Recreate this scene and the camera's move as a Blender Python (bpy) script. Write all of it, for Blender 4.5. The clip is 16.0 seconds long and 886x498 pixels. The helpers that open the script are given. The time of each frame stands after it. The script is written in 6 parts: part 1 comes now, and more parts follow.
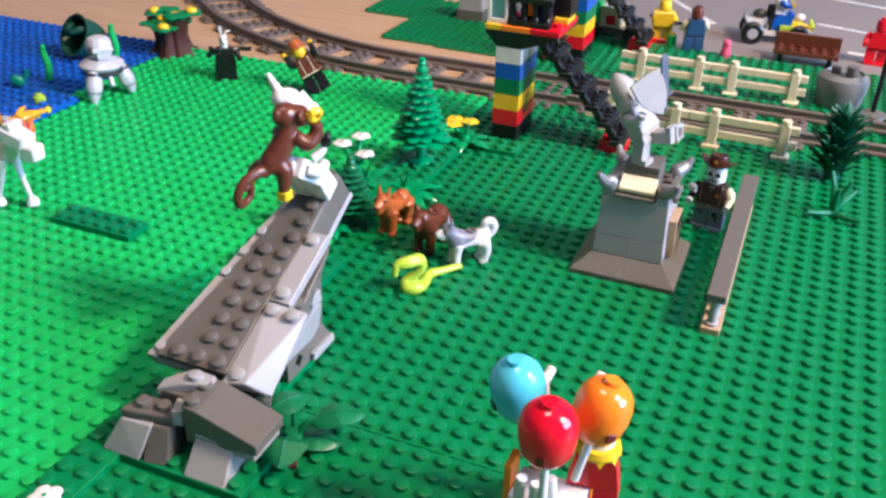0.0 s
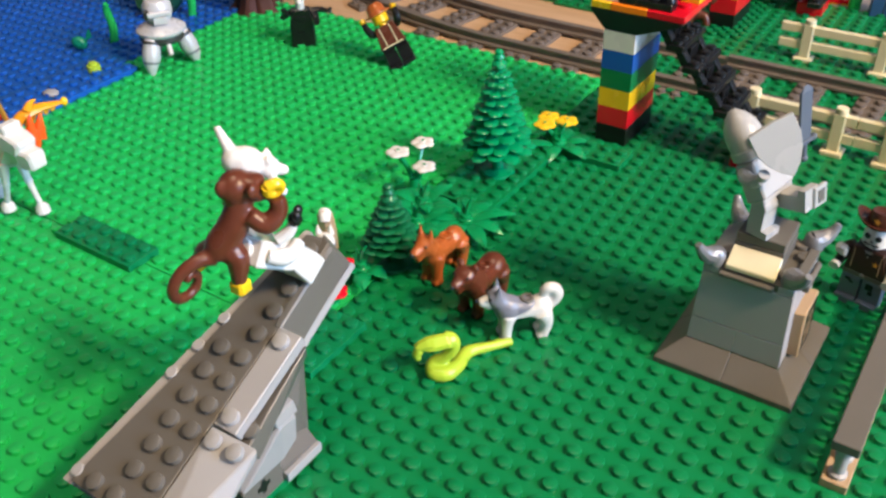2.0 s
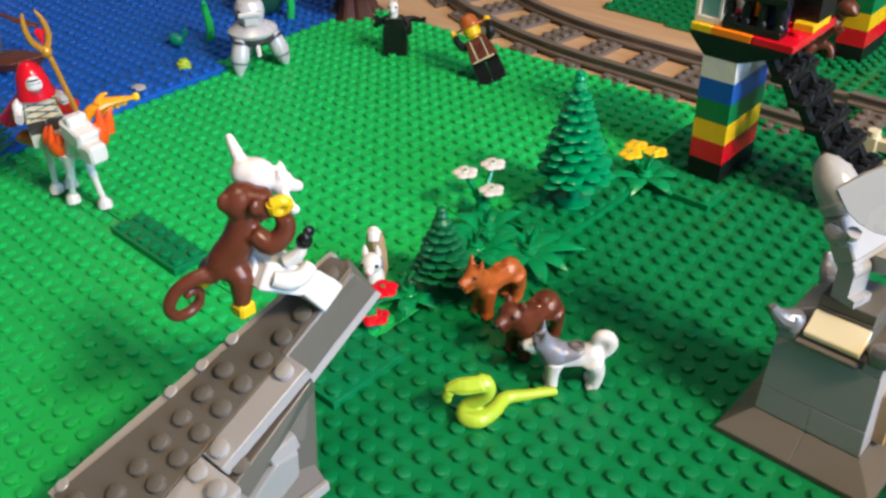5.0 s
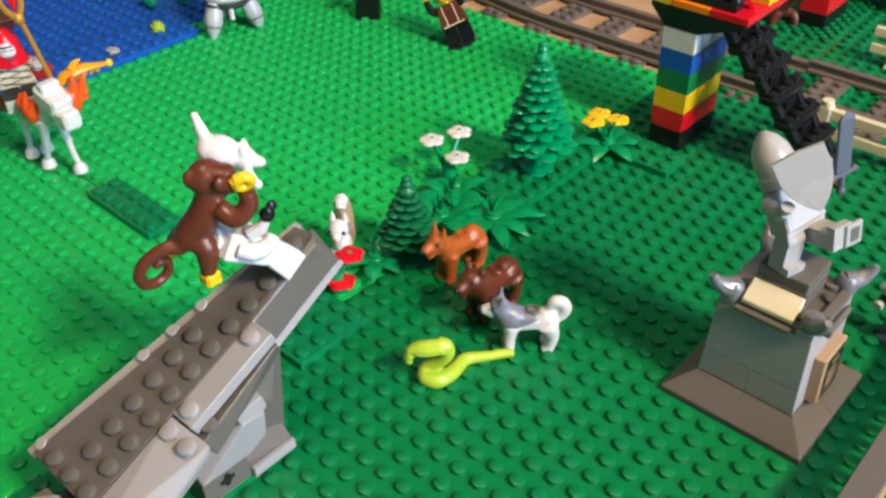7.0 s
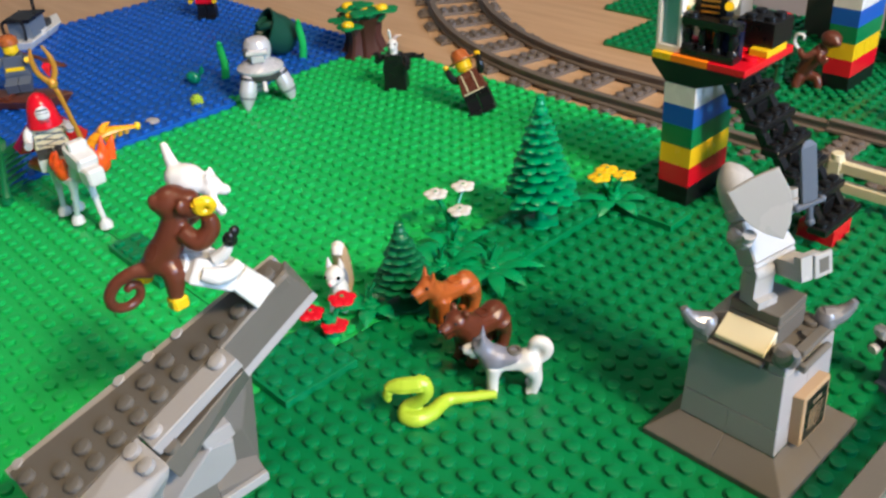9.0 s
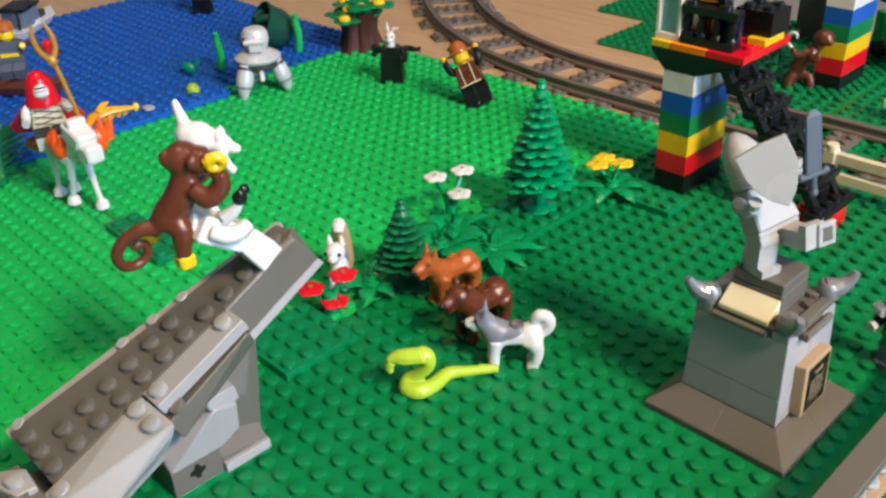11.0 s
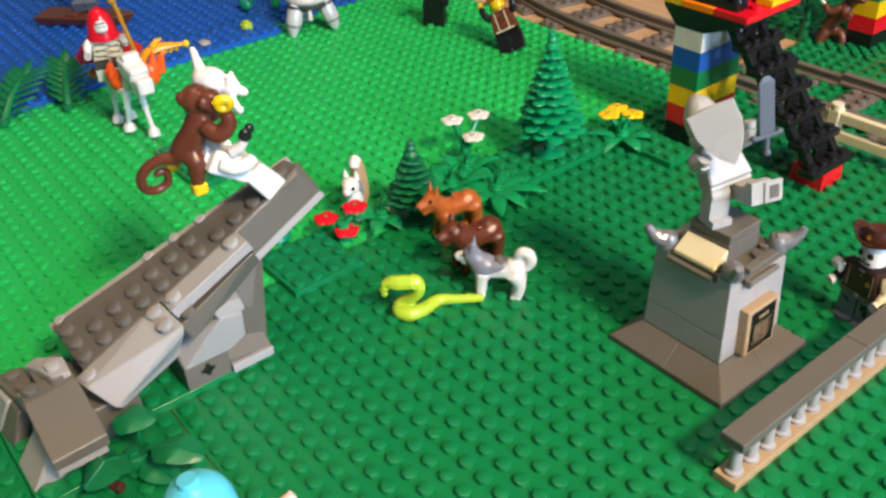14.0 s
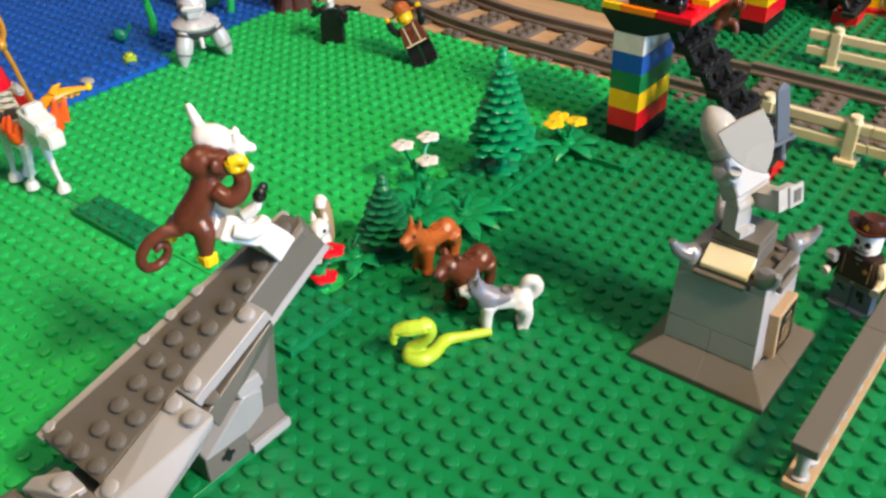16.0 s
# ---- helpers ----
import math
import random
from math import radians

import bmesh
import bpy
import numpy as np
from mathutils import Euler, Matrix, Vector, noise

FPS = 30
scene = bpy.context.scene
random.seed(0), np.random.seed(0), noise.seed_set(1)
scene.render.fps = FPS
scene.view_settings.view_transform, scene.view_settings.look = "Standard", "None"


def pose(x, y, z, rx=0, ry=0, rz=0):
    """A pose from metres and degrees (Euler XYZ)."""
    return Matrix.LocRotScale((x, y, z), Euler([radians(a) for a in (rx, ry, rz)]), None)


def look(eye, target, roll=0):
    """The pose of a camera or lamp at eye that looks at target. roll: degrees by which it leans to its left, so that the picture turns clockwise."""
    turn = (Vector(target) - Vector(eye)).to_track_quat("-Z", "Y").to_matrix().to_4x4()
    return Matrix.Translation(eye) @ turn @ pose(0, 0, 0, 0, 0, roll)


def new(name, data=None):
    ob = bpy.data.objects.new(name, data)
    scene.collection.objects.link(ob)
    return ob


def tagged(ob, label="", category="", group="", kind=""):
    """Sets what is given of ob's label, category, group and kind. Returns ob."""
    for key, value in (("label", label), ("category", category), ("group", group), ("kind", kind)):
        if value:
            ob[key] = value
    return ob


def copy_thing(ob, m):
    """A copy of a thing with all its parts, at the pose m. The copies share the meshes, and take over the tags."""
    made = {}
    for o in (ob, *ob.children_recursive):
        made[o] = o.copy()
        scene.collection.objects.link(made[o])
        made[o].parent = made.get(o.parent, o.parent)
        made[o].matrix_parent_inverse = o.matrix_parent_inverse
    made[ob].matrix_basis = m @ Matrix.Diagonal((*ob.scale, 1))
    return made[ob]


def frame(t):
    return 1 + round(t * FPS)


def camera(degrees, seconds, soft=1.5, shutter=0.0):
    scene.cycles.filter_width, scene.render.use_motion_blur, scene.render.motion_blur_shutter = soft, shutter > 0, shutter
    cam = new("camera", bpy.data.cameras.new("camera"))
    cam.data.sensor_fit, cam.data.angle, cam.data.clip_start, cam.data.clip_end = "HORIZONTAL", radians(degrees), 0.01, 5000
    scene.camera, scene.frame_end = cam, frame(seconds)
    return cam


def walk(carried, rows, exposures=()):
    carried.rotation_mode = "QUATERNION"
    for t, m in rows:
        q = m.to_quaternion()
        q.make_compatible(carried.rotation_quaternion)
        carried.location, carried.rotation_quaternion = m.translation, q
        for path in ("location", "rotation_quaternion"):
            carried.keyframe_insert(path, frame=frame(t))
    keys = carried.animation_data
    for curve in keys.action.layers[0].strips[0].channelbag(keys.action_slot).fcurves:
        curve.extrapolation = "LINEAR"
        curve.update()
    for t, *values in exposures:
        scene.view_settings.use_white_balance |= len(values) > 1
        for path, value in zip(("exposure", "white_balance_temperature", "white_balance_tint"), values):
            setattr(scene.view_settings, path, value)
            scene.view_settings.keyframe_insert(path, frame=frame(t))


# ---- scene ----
# One stud of the toy bricks is 8 mm; all plans below are in studs.
U = 0.008
cam = camera(52.65, 16.0, soft=2.6)
PATH = [
    (0, (13.470, -35.568, 27.001), (3.714, -11.470, 12.032), 1.59),
    (0.5, (14.891, -30.929, 24.890), (3.052, -8.172, 9.336), 0.54),
    (1, (17.767, -28.176, 26.673), (3.217, -7.583, 10.418), 1.51),
    (1.5, (15.767, -24.309, 26.110), (1.850, -3.604, 9.447), 1.51),
    (2, (12.614, -20.529, 27.445), (-1.244, -0.542, 9.882), -1.77),
    (2.5, (12.236, -18.376, 25.476), (-3.100, -0.039, 7.349), -2.60),
    (3, (12.656, -17.358, 24.928), (-4.346, -0.217, 7.120), -5.31),
    (3.5, (12.719, -17.339, 25.068), (-4.974, 0.117, 8.268), -4.59),
    (4, (13.065, -17.072, 24.879), (-5.520, 0.039, 8.698), -4.36),
    (4.2, (12.624, -16.910, 24.998), (-5.205, 0.924, 8.748), -2.72),
    (6.3, (14.239, -15.698, 27.335), (-2.392, 1.534, 9.266), -2.06),
    (6.5, (14.197, -16.027, 27.305), (-2.317, 1.251, 9.173), -1.40),
    (7, (14.500, -16.304, 27.468), (-1.627, 1.130, 9.139), -1.35),
    (7.5, (15.620, -15.820, 27.417), (-0.848, 1.048, 8.862), -1.80),
    (8, (17.435, -14.698, 26.762), (0.248, 1.604, 8.355), -2.18),
    (8.5, (18.672, -14.255, 26.342), (0.468, 2.026, 8.920), -4.09),
    (9, (18.580, -14.838, 25.780), (-0.552, 2.165, 10.131), -4.30),
    (9.2, (18.471, -15.054, 25.275), (-1.034, 1.953, 10.098), -4.68),
    (11.3, (18.654, -16.320, 24.299), (-0.133, 1.400, 9.033), -2.43),
    (11.5, (18.419, -16.325, 25.215), (-0.229, 1.277, 9.644), -2.26),
    (12, (17.829, -16.666, 26.400), (0.272, 0.381, 9.047), -1.86),
    (12.5, (18.345, -16.695, 27.467), (0.062, -1.145, 9.468), -5.80),
    (13, (21.080, -16.412, 26.686), (2.213, -1.287, 8.930), -5.03),
    (13.5, (23.421, -15.706, 26.370), (3.556, -1.516, 8.934), -4.82),
    (14, (23.720, -15.687, 26.338), (3.927, -0.785, 9.422), -3.10),
    (14.5, (23.265, -16.095, 25.972), (3.812, -0.757, 9.051), -2.94),
    (15, (21.015, -17.025, 26.255), (2.641, -0.492, 9.252), -2.93),
    (15.5, (18.043, -18.305, 26.085), (1.935, -0.512, 8.087), -2.70),
    (16, (16.255, -19.277, 26.941), (0.520, -0.406, 9.728), -2.34),
]

EXPOSURES = [(0.0, 0.32, 5600, 19), (0.5, 0.24, 5900, 17), (1.5, 0.13, 6250, 12), (3.0, -0.10, 6250, 9), (4.0, -0.10, 6250, 9), (7.5, -0.11, 6250, 8), (9.0, -0.09, 6250, 7.5), (12.0, -0.12, 6420, 7), (12.5, -0.06, 6520, 7), (13.0, 0.01, 6520, 7), (14.0, -0.05, 6620, 7.5), (16.0, 0.04, 6620, 8.5)]
walk(cam, [(t, look([v * U for v in e], [v * U for v in g], r)) for t, e, g, r in PATH], EXPOSURES)

# ---- light, sources unseen: assumed warm lamp and cool east window, added overhead fill ----
world = bpy.data.worlds.new("world")
scene.world = world
world.use_nodes = True
sky = world.node_tree.nodes.new("ShaderNodeTexSky")
sky.sky_type, sky.sun_disc = "NISHITA", False
sky.sun_elevation, sky.sun_rotation = radians(40), radians(90)
world.node_tree.links.new(sky.outputs[0], world.node_tree.nodes["Background"].inputs[0])
world.node_tree.nodes["Background"].inputs[1].default_value = 0.1


def area_light(name, eye, target, w, h, watts, rgb):
    li = bpy.data.lights.new(name, "AREA")
    li.shape, li.size, li.size_y, li.energy, li.color = "RECTANGLE", w, h, watts, rgb
    ob = new(name, li)
    ob.matrix_world = look(eye, target)
    return ob


# Unseen key light; direction follows the cast shadows, the lamp itself is assumed.
area_light("pendant_light", (0.86, 0.03, 0.95), (0.0, 0.05, 0.0), 0.20, 0.20, 30.5, (1.0, 0.74, 0.46))
# Added fill from overhead to lighten the shadows; no such lamp is known.
area_light("overhead_fill_light", (-0.10, -0.10, 2.17), (-0.10, -0.10, 0.0), 0.6, 0.6, 13, (1.0, 0.80, 0.56))
area_light("window_light", (2.59, 0.25, 1.0), (0.0, 0.05, 0.2), 1.5, 1.2, 105, (0.42, 0.64, 1.0))


# ---- materials ----
def nodes_of(name):
    m = bpy.data.materials.new(name)
    m.use_nodes = True
    return m, m.node_tree.nodes, m.node_tree.links


def plastic(name, rgb, rough=0.26, clear=0.0, metal=0.0, vary=0.08, relief=0.04):
    """Moulded plastic: slight colour drift, smudges in the gloss, faint waviness."""
    m, n, l = nodes_of(name)
    b = n["Principled BSDF"]
    geo = n.new("ShaderNodeTexCoord")
    big, fine = n.new("ShaderNodeTexNoise"), n.new("ShaderNodeTexNoise")
    big.inputs["Scale"].default_value, big.inputs["Detail"].default_value = 70, 3
    fine.inputs["Scale"].default_value, fine.inputs["Detail"].default_value = 900, 2
    for t in (big, fine):
        l.new(geo.outputs["Object"], t.inputs["Vector"])
    info = n.new("ShaderNodeObjectInfo")
    hsv = n.new("ShaderNodeHueSaturation")
    hsv.inputs["Color"].default_value = (*rgb, 1)
    add = n.new("ShaderNodeMath")
    add.operation = "ADD"
    l.new(big.outputs["Fac"], add.inputs[0])
    l.new(info.outputs["Random"], add.inputs[1])
    rng = n.new("ShaderNodeMapRange")
    rng.inputs["From Max"].default_value = 1.8
    rng.inputs["To Min"].default_value, rng.inputs["To Max"].default_value = 1 - vary, 1 + vary
    l.new(add.outputs[0], rng.inputs["Value"])
    l.new(rng.outputs[0], hsv.inputs["Value"])
    l.new(hsv.outputs[0], b.inputs["Base Color"])
    rr = n.new("ShaderNodeMapRange")
    rr.inputs["To Min"].default_value, rr.inputs["To Max"].default_value = rough - 0.07, rough + 0.12
    l.new(big.outputs["Fac"], rr.inputs["Value"])
    l.new(rr.outputs[0], b.inputs["Roughness"])
    b.inputs["Metallic"].default_value = metal
    b.inputs["IOR"].default_value = 1.5
    b.inputs["Transmission Weight"].default_value = clear
    bump = n.new("ShaderNodeBump")
    bump.inputs["Strength"].default_value, bump.inputs["Distance"].default_value = relief, 0.0006
    l.new(fine.outputs["Fac"], bump.inputs["Height"])
    l.new(bump.outputs[0], b.inputs["Normal"])
    return m


BRIGHT = plastic("bright_green_plastic", (0.018, 0.470, 0.105), 0.32)
GREEN = plastic("green_plastic", (0.003, 0.190, 0.055), 0.32)
DKGREEN = plastic("dark_green_plastic", (0.004, 0.190, 0.066), 0.28)
PINE = plastic("pine_green_plastic", (0.004, 0.275, 0.098), 0.17)
SHELL = plastic("shell_green_plastic", (0.008, 0.06, 0.035), 0.35)
WEED = plastic("weed_green_plastic", (0.02, 0.42, 0.09), 0.22)
TEAL = plastic("teal_green_plastic", (0.004, 0.22, 0.12), 0.3)
COAT = plastic("husky_grey_plastic", (0.20, 0.20, 0.235), 0.3)
WINE = plastic("wine_red_plastic", (0.16, 0.003, 0.008), 0.3)
BALLOON = plastic("balloon_red_plastic", (0.72, 0.004, 0.02), 0.1)
LEAF = plastic("leaf_green_plastic", (0.003, 0.155, 0.052), 0.38)
FROND = plastic("frond_green_plastic", (0.005, 0.27, 0.085), 0.24)
BLUE = plastic("blue_plastic", (0.010, 0.095, 0.42), 0.30)
DKGREY = plastic("dark_grey_plastic", (0.130, 0.117, 0.099), 0.38)
GREY = plastic("light_grey_plastic", (0.372, 0.357, 0.352), 0.36)
STATUE = plastic("statue_grey_plastic", (0.42, 0.41, 0.40), 0.24)
SILVER = plastic("silver_plastic", (0.25, 0.245, 0.255), 0.3, metal=0.4)
WHITE = plastic("white_plastic", (0.71, 0.68, 0.64), 0.25)
CREAM = plastic("cream_plastic", (0.72, 0.64, 0.42), 0.28)
TAN = plastic("tan_plastic", (0.46, 0.31, 0.175), 0.32)
BLACK = plastic("black_plastic", (0.007, 0.007, 0.0075), 0.27)
BROWN = plastic("brown_plastic", (0.115, 0.030, 0.014), 0.28)
RUST = plastic("orange_brown_plastic", (0.42, 0.105, 0.022), 0.25)
RED = plastic("red_plastic", (0.68, 0.005, 0.018), 0.2)
ORANGE = plastic("orange_plastic", (0.94, 0.23, 0.008), 0.14)
AMBER = plastic("amber_plastic", (0.86, 0.36, 0.012), 0.25)
FLAME = plastic("flame_orange_plastic", (0.85, 0.10, 0.01), 0.25)
YELLOW = plastic("yellow_plastic", (0.84, 0.53, 0.010), 0.24)
GOLD = plastic("gold_plastic", (0.55, 0.25, 0.03), 0.3, metal=0.3)
LIME = plastic("lime_plastic", (0.40, 0.54, 0.035), 0.26)
# PINE darkened: the shade round the small tree is put into its colour.
SHADED_PINE = plastic("shaded_pine_green_plastic", (0.005, 0.155, 0.058), 0.35)
BARK = plastic("bark_brown_plastic", (0.062, 0.014, 0.008), 0.62)
ROBOT = plastic("robot_silver_plastic", (0.60, 0.575, 0.58), 0.26, metal=0.15)
TANK = plastic("tank_grey_plastic", (0.20, 0.20, 0.195), 0.42, metal=0.2)
NAVY = plastic("navy_plastic", (0.006, 0.010, 0.036), 0.3)
BUSH = plastic("bush_green_plastic", (0.003, 0.10, 0.045), 0.5)
HAT = plastic("hat_brown_plastic", (0.062, 0.019, 0.011), 0.26)
DKBROWN = plastic("dark_brown_plastic", (0.035, 0.016, 0.010), 0.3)
SOOT = plastic("charcoal_plastic", (0.04, 0.038, 0.036), 0.4)
AZURE = plastic("azure_plastic", (0.10, 0.55, 0.72), 0.13)
PINK = plastic("pink_plastic", (0.75, 0.10, 0.18), 0.28)
SKIN = plastic("pale_peach_plastic", (0.74, 0.55, 0.48), 0.3)
DENIM = plastic("denim_blue_plastic", (0.02, 0.06, 0.13), 0.3)
SLATE = plastic("slate_grey_plastic", (0.16, 0.19, 0.23), 0.3)
STEEL = plastic("blue_grey_plastic", (0.085, 0.10, 0.13), 0.5)
PANE = plastic("pale_blue_clear_plastic", (0.38, 0.74, 0.80), 0.12, clear=0.35)
ROAD = plastic("road_grey_plastic", (0.25, 0.215, 0.20), 0.45, vary=0.05)
TRACK = plastic("track_grey_plastic", (0.15, 0.118, 0.095), 0.35)


def table_wood():
    m, n, l = nodes_of("table_wood")
    b = n["Principled BSDF"]
    tc, mp = n.new("ShaderNodeTexCoord"), n.new("ShaderNodeMapping")
    mp.inputs["Scale"].default_value = (3, 30, 3)
    nz, nz2 = n.new("ShaderNodeTexNoise"), n.new("ShaderNodeTexNoise")
    nz.inputs["Scale"].default_value, nz.inputs["Detail"].default_value = 5, 6
    nz2.inputs["Scale"].default_value = 3
    ramp = n.new("ShaderNodeValToRGB")
    ramp.color_ramp.elements[0].position, ramp.color_ramp.elements[1].position = 0.3, 0.75
    ramp.color_ramp.elements[0].color, ramp.color_ramp.elements[1].color = (0.50, 0.30, 0.16, 1), (0.62, 0.40, 0.23, 1)
    l.new(tc.outputs["Object"], mp.inputs[0])
    l.new(mp.outputs[0], nz.inputs["Vector"])
    l.new(nz.outputs["Fac"], ramp.inputs[0])
    l.new(ramp.outputs[0], b.inputs["Base Color"])
    rr = n.new("ShaderNodeMapRange")
    rr.inputs["To Min"].default_value, rr.inputs["To Max"].default_value = 0.35, 0.55
    l.new(nz2.outputs["Fac"], rr.inputs["Value"])
    l.new(rr.outputs[0], b.inputs["Roughness"])
    return m


def wall_paint(name, rgb):
    m, n, l = nodes_of(name)
    b = n["Principled BSDF"]
    nz, bump = n.new("ShaderNodeTexNoise"), n.new("ShaderNodeBump")
    nz.inputs["Scale"].default_value = 60
    bump.inputs["Strength"].default_value = 0.1
    l.new(nz.outputs["Fac"], bump.inputs["Height"])
    l.new(bump.outputs[0], b.inputs["Normal"])
    b.inputs["Base Color"].default_value, b.inputs["Roughness"].default_value = (*rgb, 1), 0.8
    return m


# PAINT is kept dark so the unseen walls and ceiling bounce little fill.
WOOD, PAINT = table_wood(), wall_paint("wall_paint", (0.24, 0.23, 0.215))
# Paler on the unseen north wall, whose reflection adds sheen to far plates.
PALE = wall_paint("pale_wall_paint", (0.42, 0.41, 0.39))
CARPET = wall_paint("carpet", (0.30, 0.25, 0.2))


# ---- mesh tools: shapes in studs ----
class Shape:
    def __init__(self):
        self.v, self.f, self.m, self.mats, self.soft = [], [], [], [], []

    def add(self, verts, faces, mat, mtx=None, soft=True):
        if mat not in self.mats:
            self.mats.append(mat)
        k, i = len(self.v), self.mats.index(mat)
        self.v += [tuple(mtx @ Vector(p)) for p in verts] if mtx else [tuple(p) for p in verts]
        self.f += [tuple(k + a for a in f) for f in faces]
        self.m += [i] * len(faces)
        self.soft += [soft] * len(faces)
        return self

    def box(self, a, b, mat, bev=0.035, mtx=None):
        """A box between two corners with chamfered edges."""
        lo, hi = [min(p) for p in zip(a, b)], [max(p) for p in zip(a, b)]
        return self.hull([(x, y, z) for x in (lo[0], hi[0]) for y in (lo[1], hi[1]) for z in (lo[2], hi[2])], mat, min(bev, 0.3 * min(h - l for l, h in zip(lo, hi))), mtx)

    def hull(self, pts, mat, bev=0.035, mtx=None, segs=1):
        """The convex solid round some corners, with chamfered edges."""
        bm = bmesh.new()
        vs = [bm.verts.new(p) for p in pts]
        bmesh.ops.convex_hull(bm, input=vs)
        bmesh.ops.delete(bm, geom=[q for q in bm.verts if not q.link_faces], context="VERTS")
        bmesh.ops.dissolve_limit(bm, angle_limit=radians(1), verts=bm.verts[:], edges=bm.edges[:])
        if bev:
            bmesh.ops.bevel(bm, geom=bm.edges[:], offset=bev, segments=segs, affect="EDGES")
        bmesh.ops.recalc_face_normals(bm, faces=bm.faces[:])
        bm.verts.index_update()
        self.add([q.co.copy() for q in bm.verts], [[q.index for q in f.verts] for f in bm.faces], mat, mtx, False)
        bm.free()
        return self

    def lathe(self, prof, mat, at=(0, 0, 0), n=16, mtx=None):
        """A turned solid from (radius, height) pairs, closed where the radius is 0."""
        vs, fs, rings = [], [], []
        for r, z in prof:
            if r < 1e-6:
                rings.append([len(vs)] * n)
                vs.append((at[0], at[1], at[2] + z))
            else:
                rings.append(list(range(len(vs), len(vs) + n)))
                vs += [(at[0] + r * math.cos(2 * math.pi * k / n), at[1] + r * math.sin(2 * math.pi * k / n), at[2] + z) for k in range(n)]
        for a, b in zip(rings, rings[1:]):
            for k in range(n):
                q = [a[k], a[(k + 1) % n], b[(k + 1) % n], b[k]]
                q = [x for i, x in enumerate(q) if x not in q[:i]]
                if len(q) > 2:
                    fs.append(q)
        return self.add(vs, fs, mat, mtx)

    def cyl(self, p, q, r, mat, r2=None, n=14, bev=0.03, mtx=None):
        p, q = Vector(p), Vector(q)
        h, r2 = (q - p).length, r if r2 is None else r2
        t = Matrix.Translation(p) @ (q - p).to_track_quat("Z", "Y").to_matrix().to_4x4()
        b = min(bev, 0.4 * min(max(r, 0.02), max(r2, 0.02)), 0.4 * h)
        prof = [(0, 0), (r - b, 0), (r, b), (r2, h - b), (max(r2 - b, 0), h), (0, h)]
        return self.lathe(prof, mat, n=n, mtx=(mtx @ t) if mtx else t)

    def ball(self, c, r, mat, mtx=None, n=14, turn=(0, 0, 0)):
        r = (r, r, r) if isinstance(r, (int, float)) else r
        t = Matrix.LocRotScale(Vector(c), Euler([radians(a) for a in turn]), Vector(r))
        prof = [(max(0.0, math.sin(math.pi * k / 9)) if 0 < k < 9 else 0, -math.cos(math.pi * k / 9)) for k in range(10)]
        return self.lathe(prof, mat, n=n, mtx=(mtx @ t) if mtx else t)

    def tube(self, pts, radii, mat, n=10, mtx=None, fine=4, flat=1.0):
        """A smooth tapering tube through some points."""
        P = [Vector(p) for p in pts]
        R = list(radii) if hasattr(radii, "__len__") else [radii] * len(P)
        Q, S = [], []
        for i in range(len(P) - 1):
            a, b, c, d = P[max(i - 1, 0)], P[i], P[i + 1], P[min(i + 2, len(P) - 1)]
            for k in range(fine):
                t = k / fine
                Q.append(0.5 * ((2 * b) + (c - a) * t + (2 * a - 5 * b + 4 * c - d) * t * t + (3 * b - a - 3 * c + d) * t**3))
                S.append(R[i] + (R[i + 1] - R[i]) * t)
        Q.append(P[-1]), S.append(R[-1])
        vs, fs = [], []
        ref = Vector((0.13, 0.21, 0.97)).normalized()
        for i, (q, r) in enumerate(zip(Q, S)):
            d = (Q[min(i + 1, len(Q) - 1)] - Q[max(i - 1, 0)]).normalized()
            if abs(d.dot(ref)) > 0.98:
                ref = Vector((1, 0, 0))
            a = d.cross(ref).normalized()
            b = d.cross(a)
            ref = -b if i else ref
            vs += [tuple(q + r * (math.cos(2 * math.pi * k / n) * a + flat * math.sin(2 * math.pi * k / n) * b)) for k in range(n)]
        for i in range(len(Q) - 1):
            fs += [[i * n + k, i * n + (k + 1) % n, (i + 1) * n + (k + 1) % n, (i + 1) * n + k] for k in range(n)]
        fs += [list(range(n))[::-1], list(range((len(Q) - 1) * n, len(Q) * n))]
        return self.add(vs, fs, mat, mtx)

    def prism(self, poly, z0, z1, mat, mtx=None):
        """An upright solid on a flat outline (counter-clockwise)."""
        k = len(poly)
        c = (sum(p[0] for p in poly) / k, sum(p[1] for p in poly) / k)
        e = 0.03
        inn = [(x + (c[0] - x) * e, y + (c[1] - y) * e) for x, y in poly]
        b = min(0.03, (z1 - z0) * 0.25)
        vs = [(*p, z0) for p in poly] + [(*p, z1 - b) for p in poly] + [(*p, z1) for p in inn]
        fs = [list(range(k))[::-1], list(range(2 * k, 3 * k))]
        for o in (0, k):
            fs += [[o + i, o + (i + 1) % k, o + k + (i + 1) % k, o + k + i] for i in range(k)]
        return self.add(vs, fs, mat, mtx, False)

    def stud(self, x, y, z, mat, n=14, mtx=None):
        return self.lathe([(0.305, 0), (0.305, 0.18), (0.298, 0.203), (0.278, 0.213), (0, 0.213)], mat, (x, y, z), n, mtx)

    def brick(self, x0, y0, z0, nx, ny, h, mat, studs=True, mtx=None, n=14):
        """A plate or brick of nx by ny studs on a corner."""
        g = 0.012
        self.box((x0 + g, y0 + g, z0), (x0 + nx - g, y0 + ny - g, z0 + h), mat, 0.012, mtx)
        for i in range(nx if studs else 0):
            for j in range(ny):
                self.stud(x0 + i + 0.5, y0 + j + 0.5, z0 + h, mat, n, mtx)
        return self

